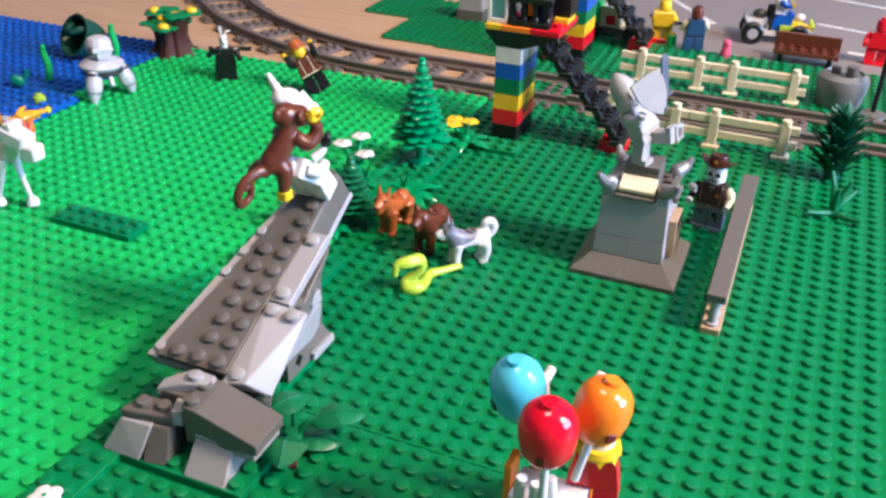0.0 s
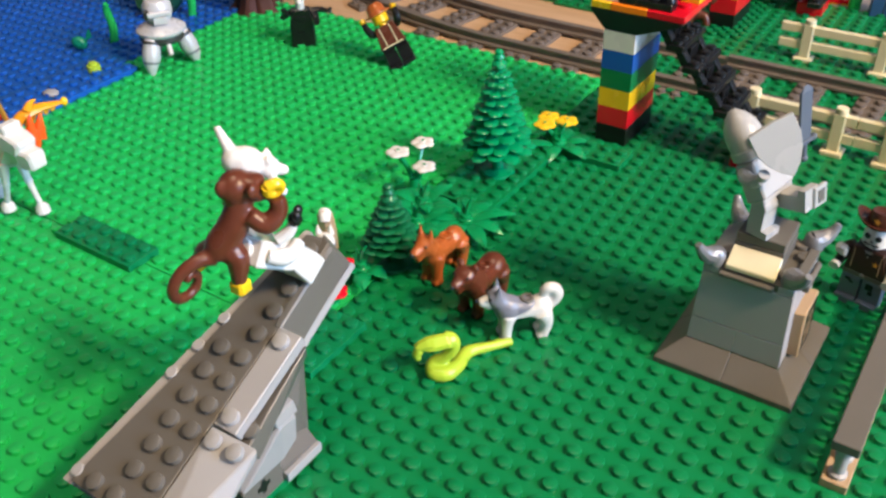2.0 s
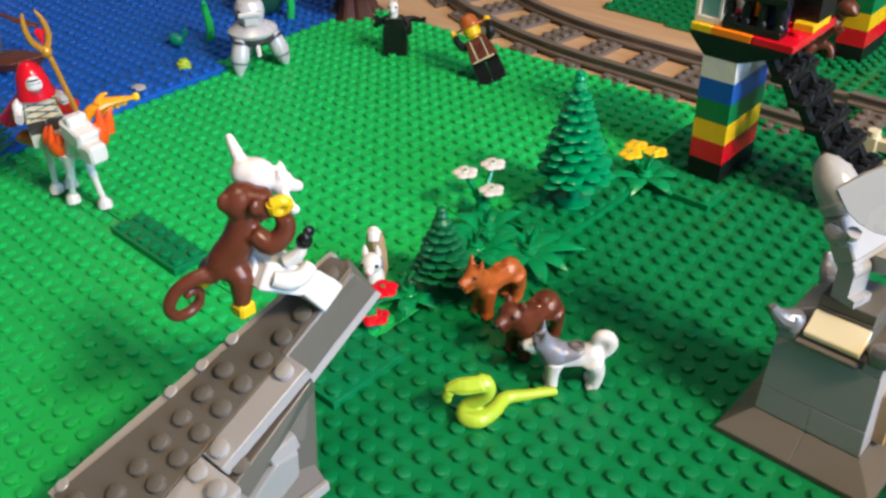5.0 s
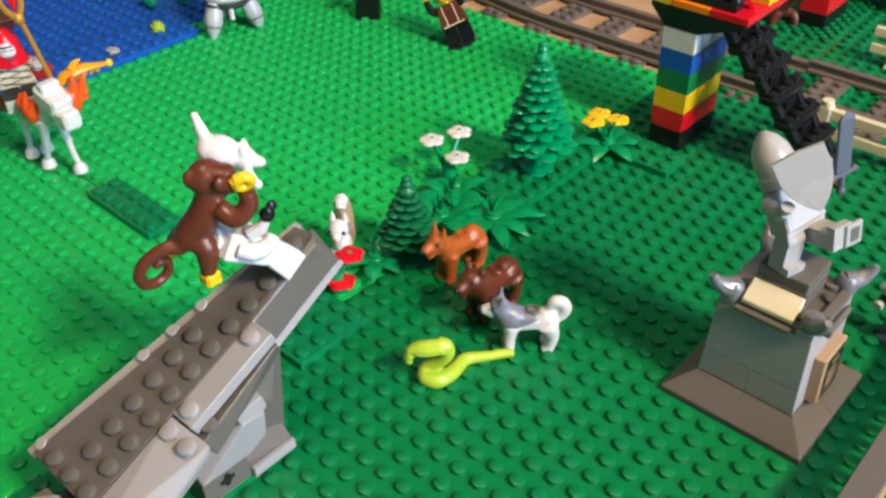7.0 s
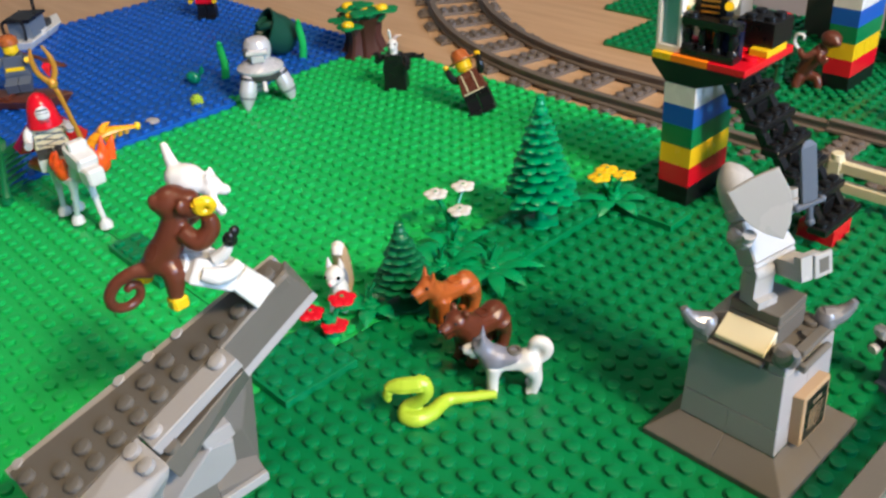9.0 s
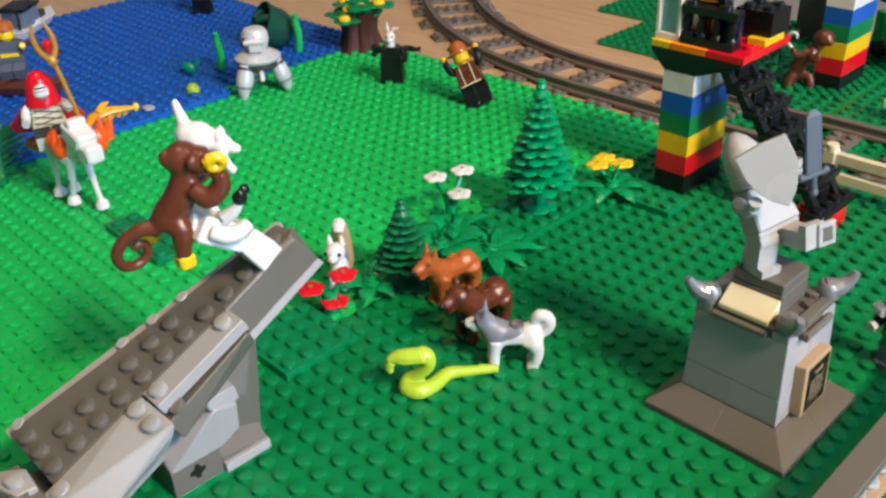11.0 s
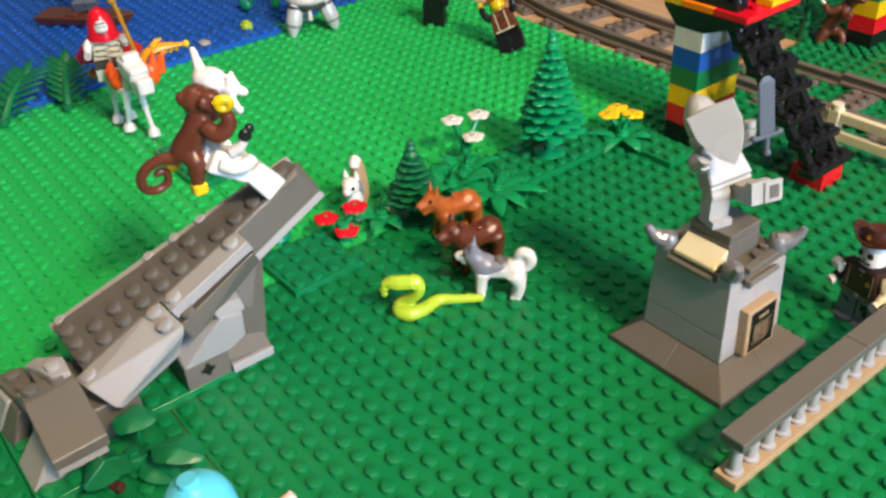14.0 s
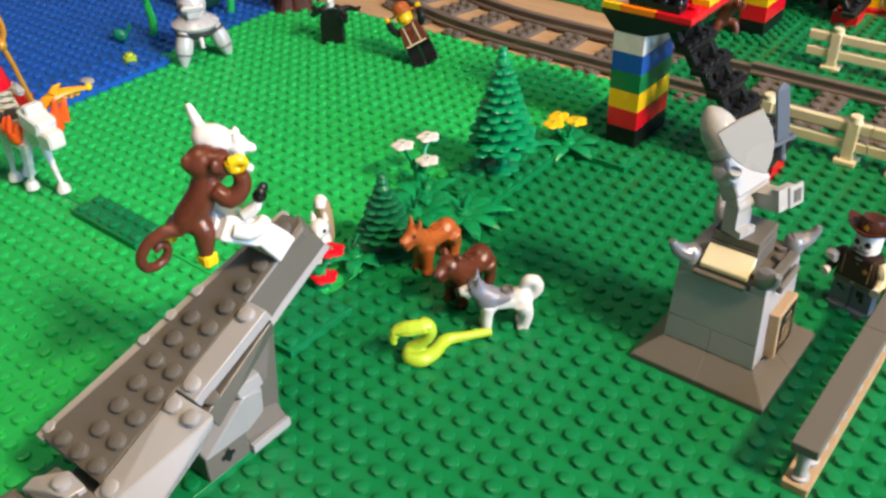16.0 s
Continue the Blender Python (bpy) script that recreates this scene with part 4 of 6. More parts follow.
def flowers(x, y, mat, heads, label, stem=True):
    """A stalk with three blossoms; heads are (dx, dy, z)."""
    ob = thing("flower_stalk", label, "toy flower", (x, y, 0), group="toy flowers")
    s = Shape().lathe([(0, 0), (0.45, 0), (0.45, 0.25), (0.36, 0.4), (0.32, 1.2), (0, 1.3)], FROND)
    for dx, dy, z in heads:
        s.tube([(0, 0, 0.5), (dx * 0.35, dy * 0.35, z * 0.6), (dx, dy, z - 0.1)], [0.2, 0.16, 0.12], FROND)
    part("stem", s, ob, "green plastic stem")
    for dx, dy, z in heads:
        f = Shape()
        for k in range(5):
            a = 2 * math.pi * k / 5
            f.ball((dx + 0.36 * math.cos(a), dy + 0.36 * math.sin(a), z), (0.35, 0.35, 0.12), mat, n=10)
        f.cyl((dx, dy, z - 0.1), (dx, dy, z + 0.16), 0.2, mat).cyl((dx, dy, z + 0.16), (dx, dy, z + 0.18), 0.1, FROND)
        part("blossom", f, ob)
    return ob


flowers(-13.3, 14.3, WHITE, ((-0.95, -0.2, 2.62), (-0.3, 1.3, 2.7), (0.6, 0.1, 2.0)), "green stalk with three white toy flowers")
flowers(-9.6, -19.0, WHITE, ((-0.4, -0.3, 1.3), (0.5, 0.1, 1.1), (0.1, 0.6, 1.5)), "green stalk with white toy flowers near the ramp")
flowers(-9.0, 23.2, YELLOW, ((-0.55, -0.55, 1.75), (0.35, 0.6, 1.7), (-0.85, 0.55, 1.7)), "green stalk with yellow toy flowers")
flowers(-11.2, 4.1, RED, ((-0.8, -0.5, 1.3), (0.35, 0.0, 0.85), (0.4, 0.6, 2.1)), "green stalk with three red toy flowers")


def palm_leaf(base, tip, width, label):
    """A feathery leaf: pointed leaflets on both sides of a rib that leans from its base to its tip."""
    ob = thing("palm_leaf", label, "toy plant", base, group="toothed leaves at the water")
    d = Vector(tip) - Vector(base)
    side = d.cross(Vector((0, 0, 1))).normalized()
    up = side.cross(d).normalized()
    spine = lambda u: d * u + up * (0.35 * math.sin(math.pi * u))
    part("rib", Shape().tube([spine(k / 5) for k in range(6)], [0.3, 0.28, 0.24, 0.2, 0.15, 0.06], LEAF).cyl((0, 0, -0.1), (0, 0, 0.3), 0.42, LEAF), ob)
    for k in range(7):
        u = 0.12 + 0.12 * k
        w = width * (0.62 + 0.5 * math.sin(math.pi * (0.1 + 0.75 * u)))
        for q in (-1, 1):
            end = spine(u) + side * (q * w) + d.normalized() * (0.75 * w) - up * 0.25
            part("leaflet", blade(Shape(), spine(u), end, 0.34, LEAF, 0.12), ob)
    part("leaflet", blade(Shape(), spine(0.9), spine(1.0) + d.normalized() * 0.9, 0.34, LEAF, 0.1), ob)
    return ob


palm_leaf((-39.0, -5.4, 0.25), (-42.0, -2.2, 2.3), 1.5, "big green toothed leaf leaning over the water's edge")
palm_leaf((-38.2, -1.2, 0.25), (-41.2, 0.3, 2.6), 1.5, "big green toothed leaf leaning over the water's edge")
palm_leaf((-38.9, -7.6, 0.25), (-41.5, -8.4, 2.0), 1.4, "big green toothed leaf leaning over the water's edge")
solid("slope_brick", Shape().hull([(0, 0, 0), (2, 0, 0), (0, 2, 0), (2, 2, 0), (0, 0, 1.2), (0, 2, 1.2), (1, 0, 1.2), (1, 2, 1.2)], GREY), "pale grey slope brick lying at the water's edge", "toy brick", (-39.4, -9.6, 0.22))
def bush(x, y):
    """A dense upright bush of many narrow blades round a stem."""
    ob = thing("bush", "tall dense dark green bush beside the fence", "toy plant", (x, y, 0))
    part("stem", Shape().cyl((0, 0, 0), (0, 0, 4.2), 0.55, BUSH), ob)
    rnd = random.Random(4)
    for k in range(110):
        a, h = k * 2.4, 0.3 + 4.0 * (k / 110)
        r = (2.05 if h < 2.6 else 2.05 - 0.55 * (h - 2.6)) * (0.7 + 0.35 * rnd.random())
        p = (0.35 * math.cos(a), 0.35 * math.sin(a), h)
        part("leaf", blade(Shape(), p, (r * math.cos(a), r * math.sin(a), h + 1.0 + 0.8 * rnd.random()), 0.27, BUSH, 0.15), ob)
    return ob


bush(17.1, 28.9)


def grass_tuft(x, y, label):
    ob = thing("grass_tuft", label, "toy plant", (x, y, 0), group="toy grass")
    part("hub", Shape().cyl((0, 0, 0), (0, 0, 0.4), 0.4, LEAF), ob)
    for dx, dy, z in ((0.7, 0.1, 2.6), (-0.6, 0.4, 3.0), (0.0, -0.7, 2.3), (1.7, -1.2, 0.5), (-1.6, -1.3, 0.6), (1.2, 1.2, 1.6)):
        part("stalk", Shape().tube([(0, 0, 0.3), (dx * 0.4, dy * 0.4, z * 0.6), (dx, dy, z)], [0.26, 0.22, 0.1], LEAF), ob)
    return ob


grass_tuft(17.4, 22.8, "green toy grass stems on the baseplate")


def broad_leaf(pts, width, mat=None):
    """A broad rounded leaf with a raised midrib along pts, its middle line; thick in the middle, thin at the rim."""
    mat = mat or LEAF
    s, P = Shape(), [Vector(p) for p in pts]
    k, vs, fs = 10, [], []
    for i in range(k + 1):
        u = i / k * (len(P) - 1)
        a = min(int(u), len(P) - 2)
        c = P[a].lerp(P[a + 1], u - a)
        d = (P[a + 1] - P[a]).normalized()
        side = d.cross(Vector((0, 0, 1))).normalized()
        up = side.cross(d)
        w = width * max(0.06, math.sin(math.pi * (0.05 + 0.93 * (i / k)) ** 0.85)) ** 0.7
        for q, dz in ((-1, -0.10), (-0.55, 0.02), (-0.06, 0.05), (0, 0.12), (0.06, 0.05), (0.55, 0.02), (1, -0.10), (0.5, -0.06), (-0.5, -0.06)):
            vs.append(c + side * (q * w) + up * dz)
    m = 9
    for i in range(k):
        fs += [[i * m + q, i * m + (q + 1) % m, (i + 1) * m + (q + 1) % m, (i + 1) * m + q] for q in range(m)]
    fs += [list(range(m))[::-1], [k * m + q for q in range(m)]]
    return s.add(vs, fs, mat)


def broad_leaf_plant(x, y):
    """A round hub with a thin stalk; one rounded leaf on top and two broad ones that spread low."""
    ob = thing("broad_leaf_plant", "green plant with broad round leaves beside the ramp", "toy plant", (x, y, 0))
    part("branch", Shape().tube([(0.1, 0.1, 0.6), (0.5, 0.4, 1.2), (0.85, 0.65, 1.4)], [0.16, 0.12, 0.1], LEAF), ob)
    part("hub", Shape().lathe([(0, 0), (0.5, 0), (0.5, 0.75), (0.42, 0.8), (0, 0.8)], LEAF).stud(0, 0, 0.8, LEAF), ob)
    part("stalk", Shape().cyl((-0.05, 0.3, 0.3), (-0.1, 0.45, 2.15), 0.1, LEAF), ob)
    part("leaf", broad_leaf([(-0.7, -0.2, 2.1), (-0.25, 0.4, 2.3), (0.25, 1.1, 2.15)], 0.8), ob)
    part("leaf", broad_leaf([(0.8, 0.6, 1.35), (1.7, 1.2, 1.7), (2.6, 1.85, 1.4)], 0.8), ob)
    part("leaf", broad_leaf([(0.15, -0.35, 0.95), (0.45, -1.15, 1.5), (0.7, -2.15, 0.95)], 1.0), ob)
    part("leaf", broad_leaf([(0.3, 0.2, 0.5), (1.1, 0.5, 0.6), (2.0, 0.7, 0.4)], 0.75), ob)
    part("leaf", broad_leaf([(-0.4, -0.2, 0.4), (-0.9, -0.9, 0.5), (-1.2, -1.7, 0.4)], 0.45), ob)
    return ob


broad_leaf_plant(-3.35, -10.8)
solid("toy_log", Shape().cyl((0, 0, 0.22), (0.45, 0.25, 0.22), 0.22, BARK), "small brown round piece lying under the broad leaves", "toy piece", (-2.98, -12.0, 0.0))


# ---- toy dogs, snake and squirrel ----
def paws(s, q, mat):
    """Four legs with paws under a body that faces -x."""
    for y in (-0.3 * q, 0.3 * q):
        s.tube([(-0.72, y, 1.5), (-0.8, y, 0.8), (-0.82, y, 0.12)], [0.38, 0.28, 0.25], mat)
        s.box((-1.14, y - 0.25, 0), (-0.6, y + 0.25, 0.28), mat, 0.07)
        s.tube([(0.78, y, 1.5), (1.02, y, 0.85), (0.86, y, 0.12)], [0.48, 0.3, 0.24], mat)
        s.box((0.54, y - 0.25, 0), (1.08, y + 0.25, 0.28), mat, 0.07)
    return s


def trunk_of(s, q, mat):
    """The straight-backed body."""
    s.hull([(x, y * q, z) for x, z0, z1 in ((-1.0, 1.1, 2.0), (0.1, 1.15, 1.95), (1.1, 1.15, 2.0)) for y in (-0.5, 0.5) for z in (z0, z1)], mat, 0.2, segs=2)
    return s.ball((-0.72, 0, 1.55), (0.55, 0.56 * q, 0.68), mat, n=16).ball((0.72, 0, 1.55), (0.55, 0.55 * q, 0.62), mat, n=16)


def skull_of(s, q, mat, ears=True):
    """Neck, head, open muzzle and ears."""
    s.tube([(-0.65, 0, 1.65), (-1.0, 0, 2.0), (-1.18, 0, 2.25)], [0.55 * q, 0.48 * q, 0.42 * q], mat, n=14)
    s.ball((-1.26, 0, 2.3), (0.48, 0.44 * q, 0.42), mat)
    s.tube([(-1.4, 0, 2.28), (-1.85, 0, 2.18), (-2.08, 0, 2.12)], [0.34, 0.25, 0.2], mat)
    s.tube([(-1.3, 0, 2.0), (-1.7, 0, 1.82), (-1.88, 0, 1.78)], [0.26, 0.19, 0.15], mat)
    for y in (-0.26, 0.26) if ears else ():
        s.hull([(-1.34, y - 0.17, 2.5), (-1.04, y - 0.15, 2.5), (-1.0, y + 0.17, 2.4), (-1.38, y + 0.19, 2.4), (-1.12, y * 1.25, 3.42)], mat, 0.03)
    return s


def seat_stud(q, mat):
    return Shape().lathe([(0.31, 1.8), (0.31, 1.95 + 0.15 * q), (0.28, 1.98 + 0.15 * q), (0.18, 1.98 + 0.15 * q), (0.18, 1.86), (0, 1.86)], mat, (0.15, 0, 0), 16)


def face_of(nose=-2.12):
    s = Shape().ball((nose, 0, 2.2), 0.1, BLACK, n=8)
    for y in (-0.33, 0.33):
        s.ball((-1.55, y, 2.45), 0.075, BLACK, n=8)
    return s


def plain_dog(coat, at, rz, label, size, bulk, bear=False, name="toy_dog"):
    """A standing one-colour toy dog or bear facing -x from its middle."""
    ob = thing(name, label, "toy animal", at, rz, "toy animals in a row")
    s = skull_of(paws(trunk_of(Shape(), bulk, coat), bulk, coat), bulk, coat, not bear)
    if bear:
        s.ball((0.85, 0, 1.75), (0.45, 0.6, 0.45), coat).ball((-0.9, 0, 2.05), (0.55, 0.5, 0.4), coat)
        for y in (-0.38, 0.38):
            s.ball((-1.05, y, 2.72), (0.14, 0.2, 0.2), coat)
    else:
        s.tube([(1.0, 0, 1.75), (1.3, 0, 1.35), (1.4, 0, 0.8)], [0.22, 0.2, 0.11], coat)
    grow = Matrix.Scale(size, 4)
    s.v = [tuple(grow @ Vector(p)) for p in s.v]
    melt(part("body", s, ob))
    st, fc = seat_stud(bulk * 0.6, coat), face_of()
    if not bear:
        fc.hull([(-1.95, -0.12, 1.97), (-1.95, 0.12, 1.97), (-1.4, -0.2, 2.02), (-1.4, 0.2, 2.02), (-1.4, 0, 2.12), (-1.9, 0, 2.04)], BLACK, 0)
    for sh in (st, fc):
        sh.v = [tuple(grow @ Vector(p)) for p in sh.v]
    part("stud", st, ob)
    part("face", fc, ob, "black eyes, nose and mouth")
    return ob


plain_dog(RUST, (-7.85, 9.05, 0), 84, "orange-brown plastic toy dog with upright ears", 1.1, 0.95)
plain_dog(BROWN, (-4.95, 8.0, 0), 86, "dark brown plastic toy bear standing beside the dogs", 1.1, 1.2, True, "toy_bear")


def husky(at, rz, size):
    ob = thing("toy_dog", "grey and white plastic husky with a curled tail", "toy animal", at, rz, "toy animals in a row")
    white = paws(trunk_of(Shape(), 0.95, WHITE), 0.95, WHITE)
    white.tube([(0.9, 0, 1.75), (1.28, 0, 1.75), (1.5, 0, 2.1), (1.38, 0, 2.45), (1.05, 0, 2.52), (0.88, 0, 2.25), (1.1, 0, 2.08)], [0.2, 0.28, 0.29, 0.29, 0.27, 0.2, 0.12], WHITE, n=12)
    white.tube([(-1.15, 0, 2.25), (-1.75, 0, 2.15), (-2.02, 0, 2.1)], [0.4, 0.26, 0.19], WHITE).tube([(-1.2, 0, 2.0), (-1.75, 0, 1.85)], [0.3, 0.15], WHITE)
    grey = skull_of(Shape(), 0.98, COAT)
    grey.v = [(max(x, -1.62), y, z) for x, y, z in grey.v]
    grey.ball((-0.72, 0, 1.66), (0.64, 0.6, 0.66), COAT, n=16)
    grey.hull([(-0.9, -0.54, 1.4), (-0.9, 0.54, 1.4), (0.25, -0.54, 1.55), (0.25, 0.54, 1.55), (-0.9, -0.42, 2.07), (-0.9, 0.42, 2.07), (0.55, -0.4, 2.06), (0.55, 0.4, 2.06), (0.7, 0, 2.06)], COAT, 0.12, segs=2)
    st, fc = seat_stud(1.1, DKGREY), face_of(-2.1)
    for sh in (white, grey, st, fc):
        sh.v = [(x * size, y * size, z * size) for x, y, z in sh.v]
    melt(part("body", white, ob, "white body with a curled tail"))
    melt(part("coat", grey, ob, "grey head and saddle"))
    part("stud", st, ob, "dark grey stud")
    part("face", fc, ob, "black eyes and nose")
    return ob


husky((-2.2, 7.05, 0), 42, 1.02)


def squirrel():
    s = Shape()
    s.ball((0, 0, 1.0), (0.42, 0.5, 0.8), WHITE).ball((0, -0.35, 2.1), (0.45, 0.5, 0.45), WHITE)
    s.ball((0, -0.8, 2.0), (0.2, 0.25, 0.18), WHITE)
    for x in (-0.27, 0.27):
        s.lathe([(0.16, 0), (0.12, 0.25), (0.0, 0.55)], WHITE, (x, -0.15, 2.4), 8)
        s.tube([(x, -0.2, 0.9), (x, -0.35, 0.1)], [0.2, 0.18], WHITE)
    s.tube([(0, 0.4, 0.2), (0, 0.85, 0.9), (0, 0.75, 2.0), (0, 0.55, 2.9), (0, 0.3, 3.1)], [0.2, 0.4, 0.42, 0.36, 0.15], TAN)
    s.tube([(0, 0.3, 2.75), (0, 0.55, 3.05), (0, 0.75, 2.7)], [0.24, 0.3, 0.2], WHITE)
    for x in (-0.3, 0.3):
        s.ball((x, -0.72, 2.2), 0.09, BLACK, n=6)
    s.ball((0, -1.04, 2.02), 0.07, PINK, n=6).ball((0, 0.3, 1.5), (0.38, 0.3, 0.7), COAT)
    s.v = [(1.12 * x, 1.12 * y, 1.08 * z) for x, y, z in s.v]
    return solid("toy_squirrel", s, "white plastic squirrel with a tan tail behind red flowers", "toy animal", (-12.7, 5.9, 0), rz=35)


squirrel()
sn = Shape().tube([(-3.85, 3.05, 1.98), (-3.6, 3.25, 1.85), (-3.52, 3.28, 1.45), (-3.78, 3.05, 0.98), (-4.2, 2.75, 0.62), (-4.02, 2.45, 0.4), (-3.52, 2.72, 0.36), (-3.42, 3.5, 0.34), (-3.5, 4.35, 0.34), (-3.0, 5.05, 0.33), (-2.2, 6.08, 0.3)], [0.34, 0.36, 0.31, 0.28, 0.31, 0.36, 0.37, 0.35, 0.3, 0.24, 0.18], LIME, n=12)
sn.hull([(-4.78, 2.0, 1.8), (-4.5, 1.78, 1.8), (-4.7, 1.9, 2.1), (-4.55, 2.8, 1.95), (-3.8, 2.15, 1.95), (-4.2, 2.45, 2.42), (-3.9, 3.5, 1.95), (-3.15, 2.9, 1.95), (-3.6, 3.1, 2.4), (-4.35, 2.7, 1.65), (-3.9, 2.35, 1.65), (-3.4, 3.1, 1.65)], LIME, 0.1, segs=2)
sn.tube([(-4.45, 2.1, 1.75), (-4.55, 2.0, 1.5), (-4.5, 2.08, 1.22)], [0.24, 0.2, 0.16], LIME)
for k in range(6):
    sn.cyl((-2.75 + k * 0.1, 5.5 + k * 0.1, 0.33), (-2.7 + k * 0.1, 5.55 + k * 0.1, 0.33), 0.235 - 0.008 * k, LIME, n=12)
melt(solid("toy_snake", sn, "lime green plastic snake curled on the baseplate", "toy animal", (-3.6, 3.5, 0), world_plan=True), 0.05, 3)

# ---- figures on the ramp ----
mk = thing("toy_monkey", "brown plastic monkey with a curled tail riding the ramp figure", "toy animal", (-7.0, -4.5, 8.4), world_plan=True)
ape = Shape().ball((-7.0, -3.9, 12.25), (0.6, 0.66, 0.6), BROWN, n=18).ball((-6.5, -3.5, 12.1), (0.48, 0.46, 0.4), BROWN)
ape.ball((-6.62, -3.62, 12.5), (0.5, 0.42, 0.2), BROWN, turn=(0, 0, 40)).ball((-7.1, -4.45, 12.4), (0.2, 0.22, 0.32), BROWN).ball((-6.2, -3.95, 12.35), (0.14, 0.26, 0.28), BROWN)
ape.tube([(-6.9, -3.9, 11.9), (-7.05, -4.2, 11.0), (-7.4, -4.65, 10.25), (-7.45, -4.8, 9.85)], [0.42, 0.54, 0.55, 0.46], BROWN, n=16)
ape.tube([(-6.5, -4.0, 11.4), (-6.05, -3.75, 11.0), (-5.85, -3.3, 11.4), (-5.85, -3.3, 11.9)], [0.32, 0.36, 0.33, 0.27], BROWN)
ape.tube([(-7.4, -4.0, 11.4), (-7.5, -3.3, 11.2), (-7.3, -2.9, 11.4)], [0.32, 0.34, 0.25], BROWN)
ape.tube([(-7.35, -4.6, 10.1), (-6.9, -4.5, 9.85), (-6.88, -4.6, 9.1), (-6.88, -4.6, 8.85)], [0.48, 0.44, 0.3, 0.26], BROWN)
ape.tube([(-7.7, -4.6, 10.0), (-8.2, -4.7, 9.7), (-8.5, -4.8, 9.3)], [0.44, 0.38, 0.28], BROWN)
curl = [(-7.5, -4.95, 9.9), (-7.7, -5.5, 9.98), (-7.95, -6.1, 9.72), (-8.12, -6.42, 9.2), (-8.25, -6.25, 8.66), (-8.3, -5.78, 8.45), (-8.25, -5.35, 8.65), (-8.18, -5.3, 9.1), (-8.16, -5.58, 9.28), (-8.18, -5.8, 9.1)]
ape.tube(curl, [0.32, 0.25, 0.22, 0.21, 0.2, 0.19, 0.18, 0.17, 0.16, 0.14], BROWN, n=12)
melt(part("body", ape, mk, "brown body with a curled tail"), 0.07, 4)
part("face", Shape().ball((-6.22, -3.55, 12.35), 0.07, BLACK, n=8).ball((-6.55, -3.15, 12.35), 0.07, BLACK, n=8), mk, "small black eyes")
part("foot", Shape().box((-7.18, -4.9, 8.42), (-6.58, -4.3, 8.95), YELLOW, 0.1), mk, "yellow foot")
part("foot", Shape().ball((-8.65, -4.85, 9.1), (0.35, 0.35, 0.3), YELLOW), mk, "yellow foot")
gripper = Shape().tube([(-5.95, -3.6, 12.42), (-5.72, -3.3, 12.52), (-5.72, -3.08, 12.25), (-5.92, -3.22, 12.0), (-6.02, -3.52, 12.1), (-5.95, -3.6, 12.42)], [0.24, 0.22, 0.2, 0.2, 0.22, 0.24], YELLOW)
gripper.v = [(-5.9 + 0.82 * (x + 5.9), -3.35 + 0.82 * (y + 3.35), 12.25 + 0.85 * (z - 12.25)) for x, y, z in gripper.v]
part("paw", gripper, mk, "yellow gripping paw")
pale = Shape()
for x in (-0.49, 0.49):
    pale.hull([(x + a, b, z) for a in (-0.46, 0.46) for b, z in ((-0.62, 0.0), (0.45, 0.0), (0.45, 1.55), (-0.48, 1.55), (-0.62, 0.5))], WHITE, 0.05)
k = len(pale.v)
pale.hull([(-0.98, -0.5, 1.58), (0.98, -0.5, 1.58), (-0.98, 0.5, 1.58), (0.98, 0.5, 1.58), (-0.76, -0.48, 3.3), (0.76, -0.48, 3.3), (-0.76, 0.48, 3.3), (0.76, 0.48, 3.3)], WHITE, 0.07)
for x in (-1, 1):
    pale.tube([(x * 0.82, 0, 3.0), (x * 1.05, -0.05, 2.55), (x * 1.08, -0.25, 2.1), (x * 1.0, -0.6, 1.8)], [0.24, 0.33, 0.29, 0.24], WHITE, n=12)
pale.cyl((0, 0, 3.25), (0, 0, 3.45), 0.4, WHITE)
bend = Matrix.Translation((0, 0.1, 1.5)) @ Matrix.Rotation(radians(-24), 4, "X") @ Matrix.Translation((0, -0.1, -1.5))
pale.v[k:] = [tuple(bend @ Vector(p)) for p in pale.v[k:]]
solid("toy_figure", pale, "white plastic figure with a black fist leaning back on the ramp", "toy figure", (-6.95, -1.75, 7.66), rz=180, rx=-33)
fist = Shape().tube([(-6.1, -3.3, 10.1), (-5.85, -3.0, 10.35), (-5.75, -2.85, 10.6)], [0.24, 0.22, 0.17], WHITE).ball((-5.68, -2.8, 10.82), (0.25, 0.27, 0.27), BLACK).ball((-5.72, -2.56, 11.02), (0.15, 0.2, 0.2), BLACK).ball((-5.5, -2.86, 11.02), (0.15, 0.17, 0.2), BLACK)
solid("toy_fist", fist, "black gripping fist on a white raised arm", "toy piece", (-5.9, -3.0, 10.3), world_plan=True)
ct = Shape()
ct.ball((-7.38, -3.0, 12.6), (0.66, 0.56, 0.56), WHITE, n=18, turn=(0, 18, 42)).ball((-7.6, -3.2, 12.68), (0.5, 0.48, 0.5), WHITE, n=16)
ct.ball((-6.9, -2.5, 12.33), (0.42, 0.42, 0.38), WHITE, n=16).ball((-6.62, -2.22, 12.18), (0.32, 0.22, 0.2), WHITE, turn=(0, 15, 42))
ct.tube([(-7.7, -3.2, 12.9), (-7.95, -3.2, 13.3), (-8.3, -3.15, 13.75)], [0.25, 0.2, 0.12], WHITE, n=12)
for p in ((-7.05, -2.3, 12.6), (-6.7, -2.62, 12.6)):
    ct.lathe([(0.16, 0), (0.12, 0.18), (0.0, 0.36)], WHITE, p, 10)
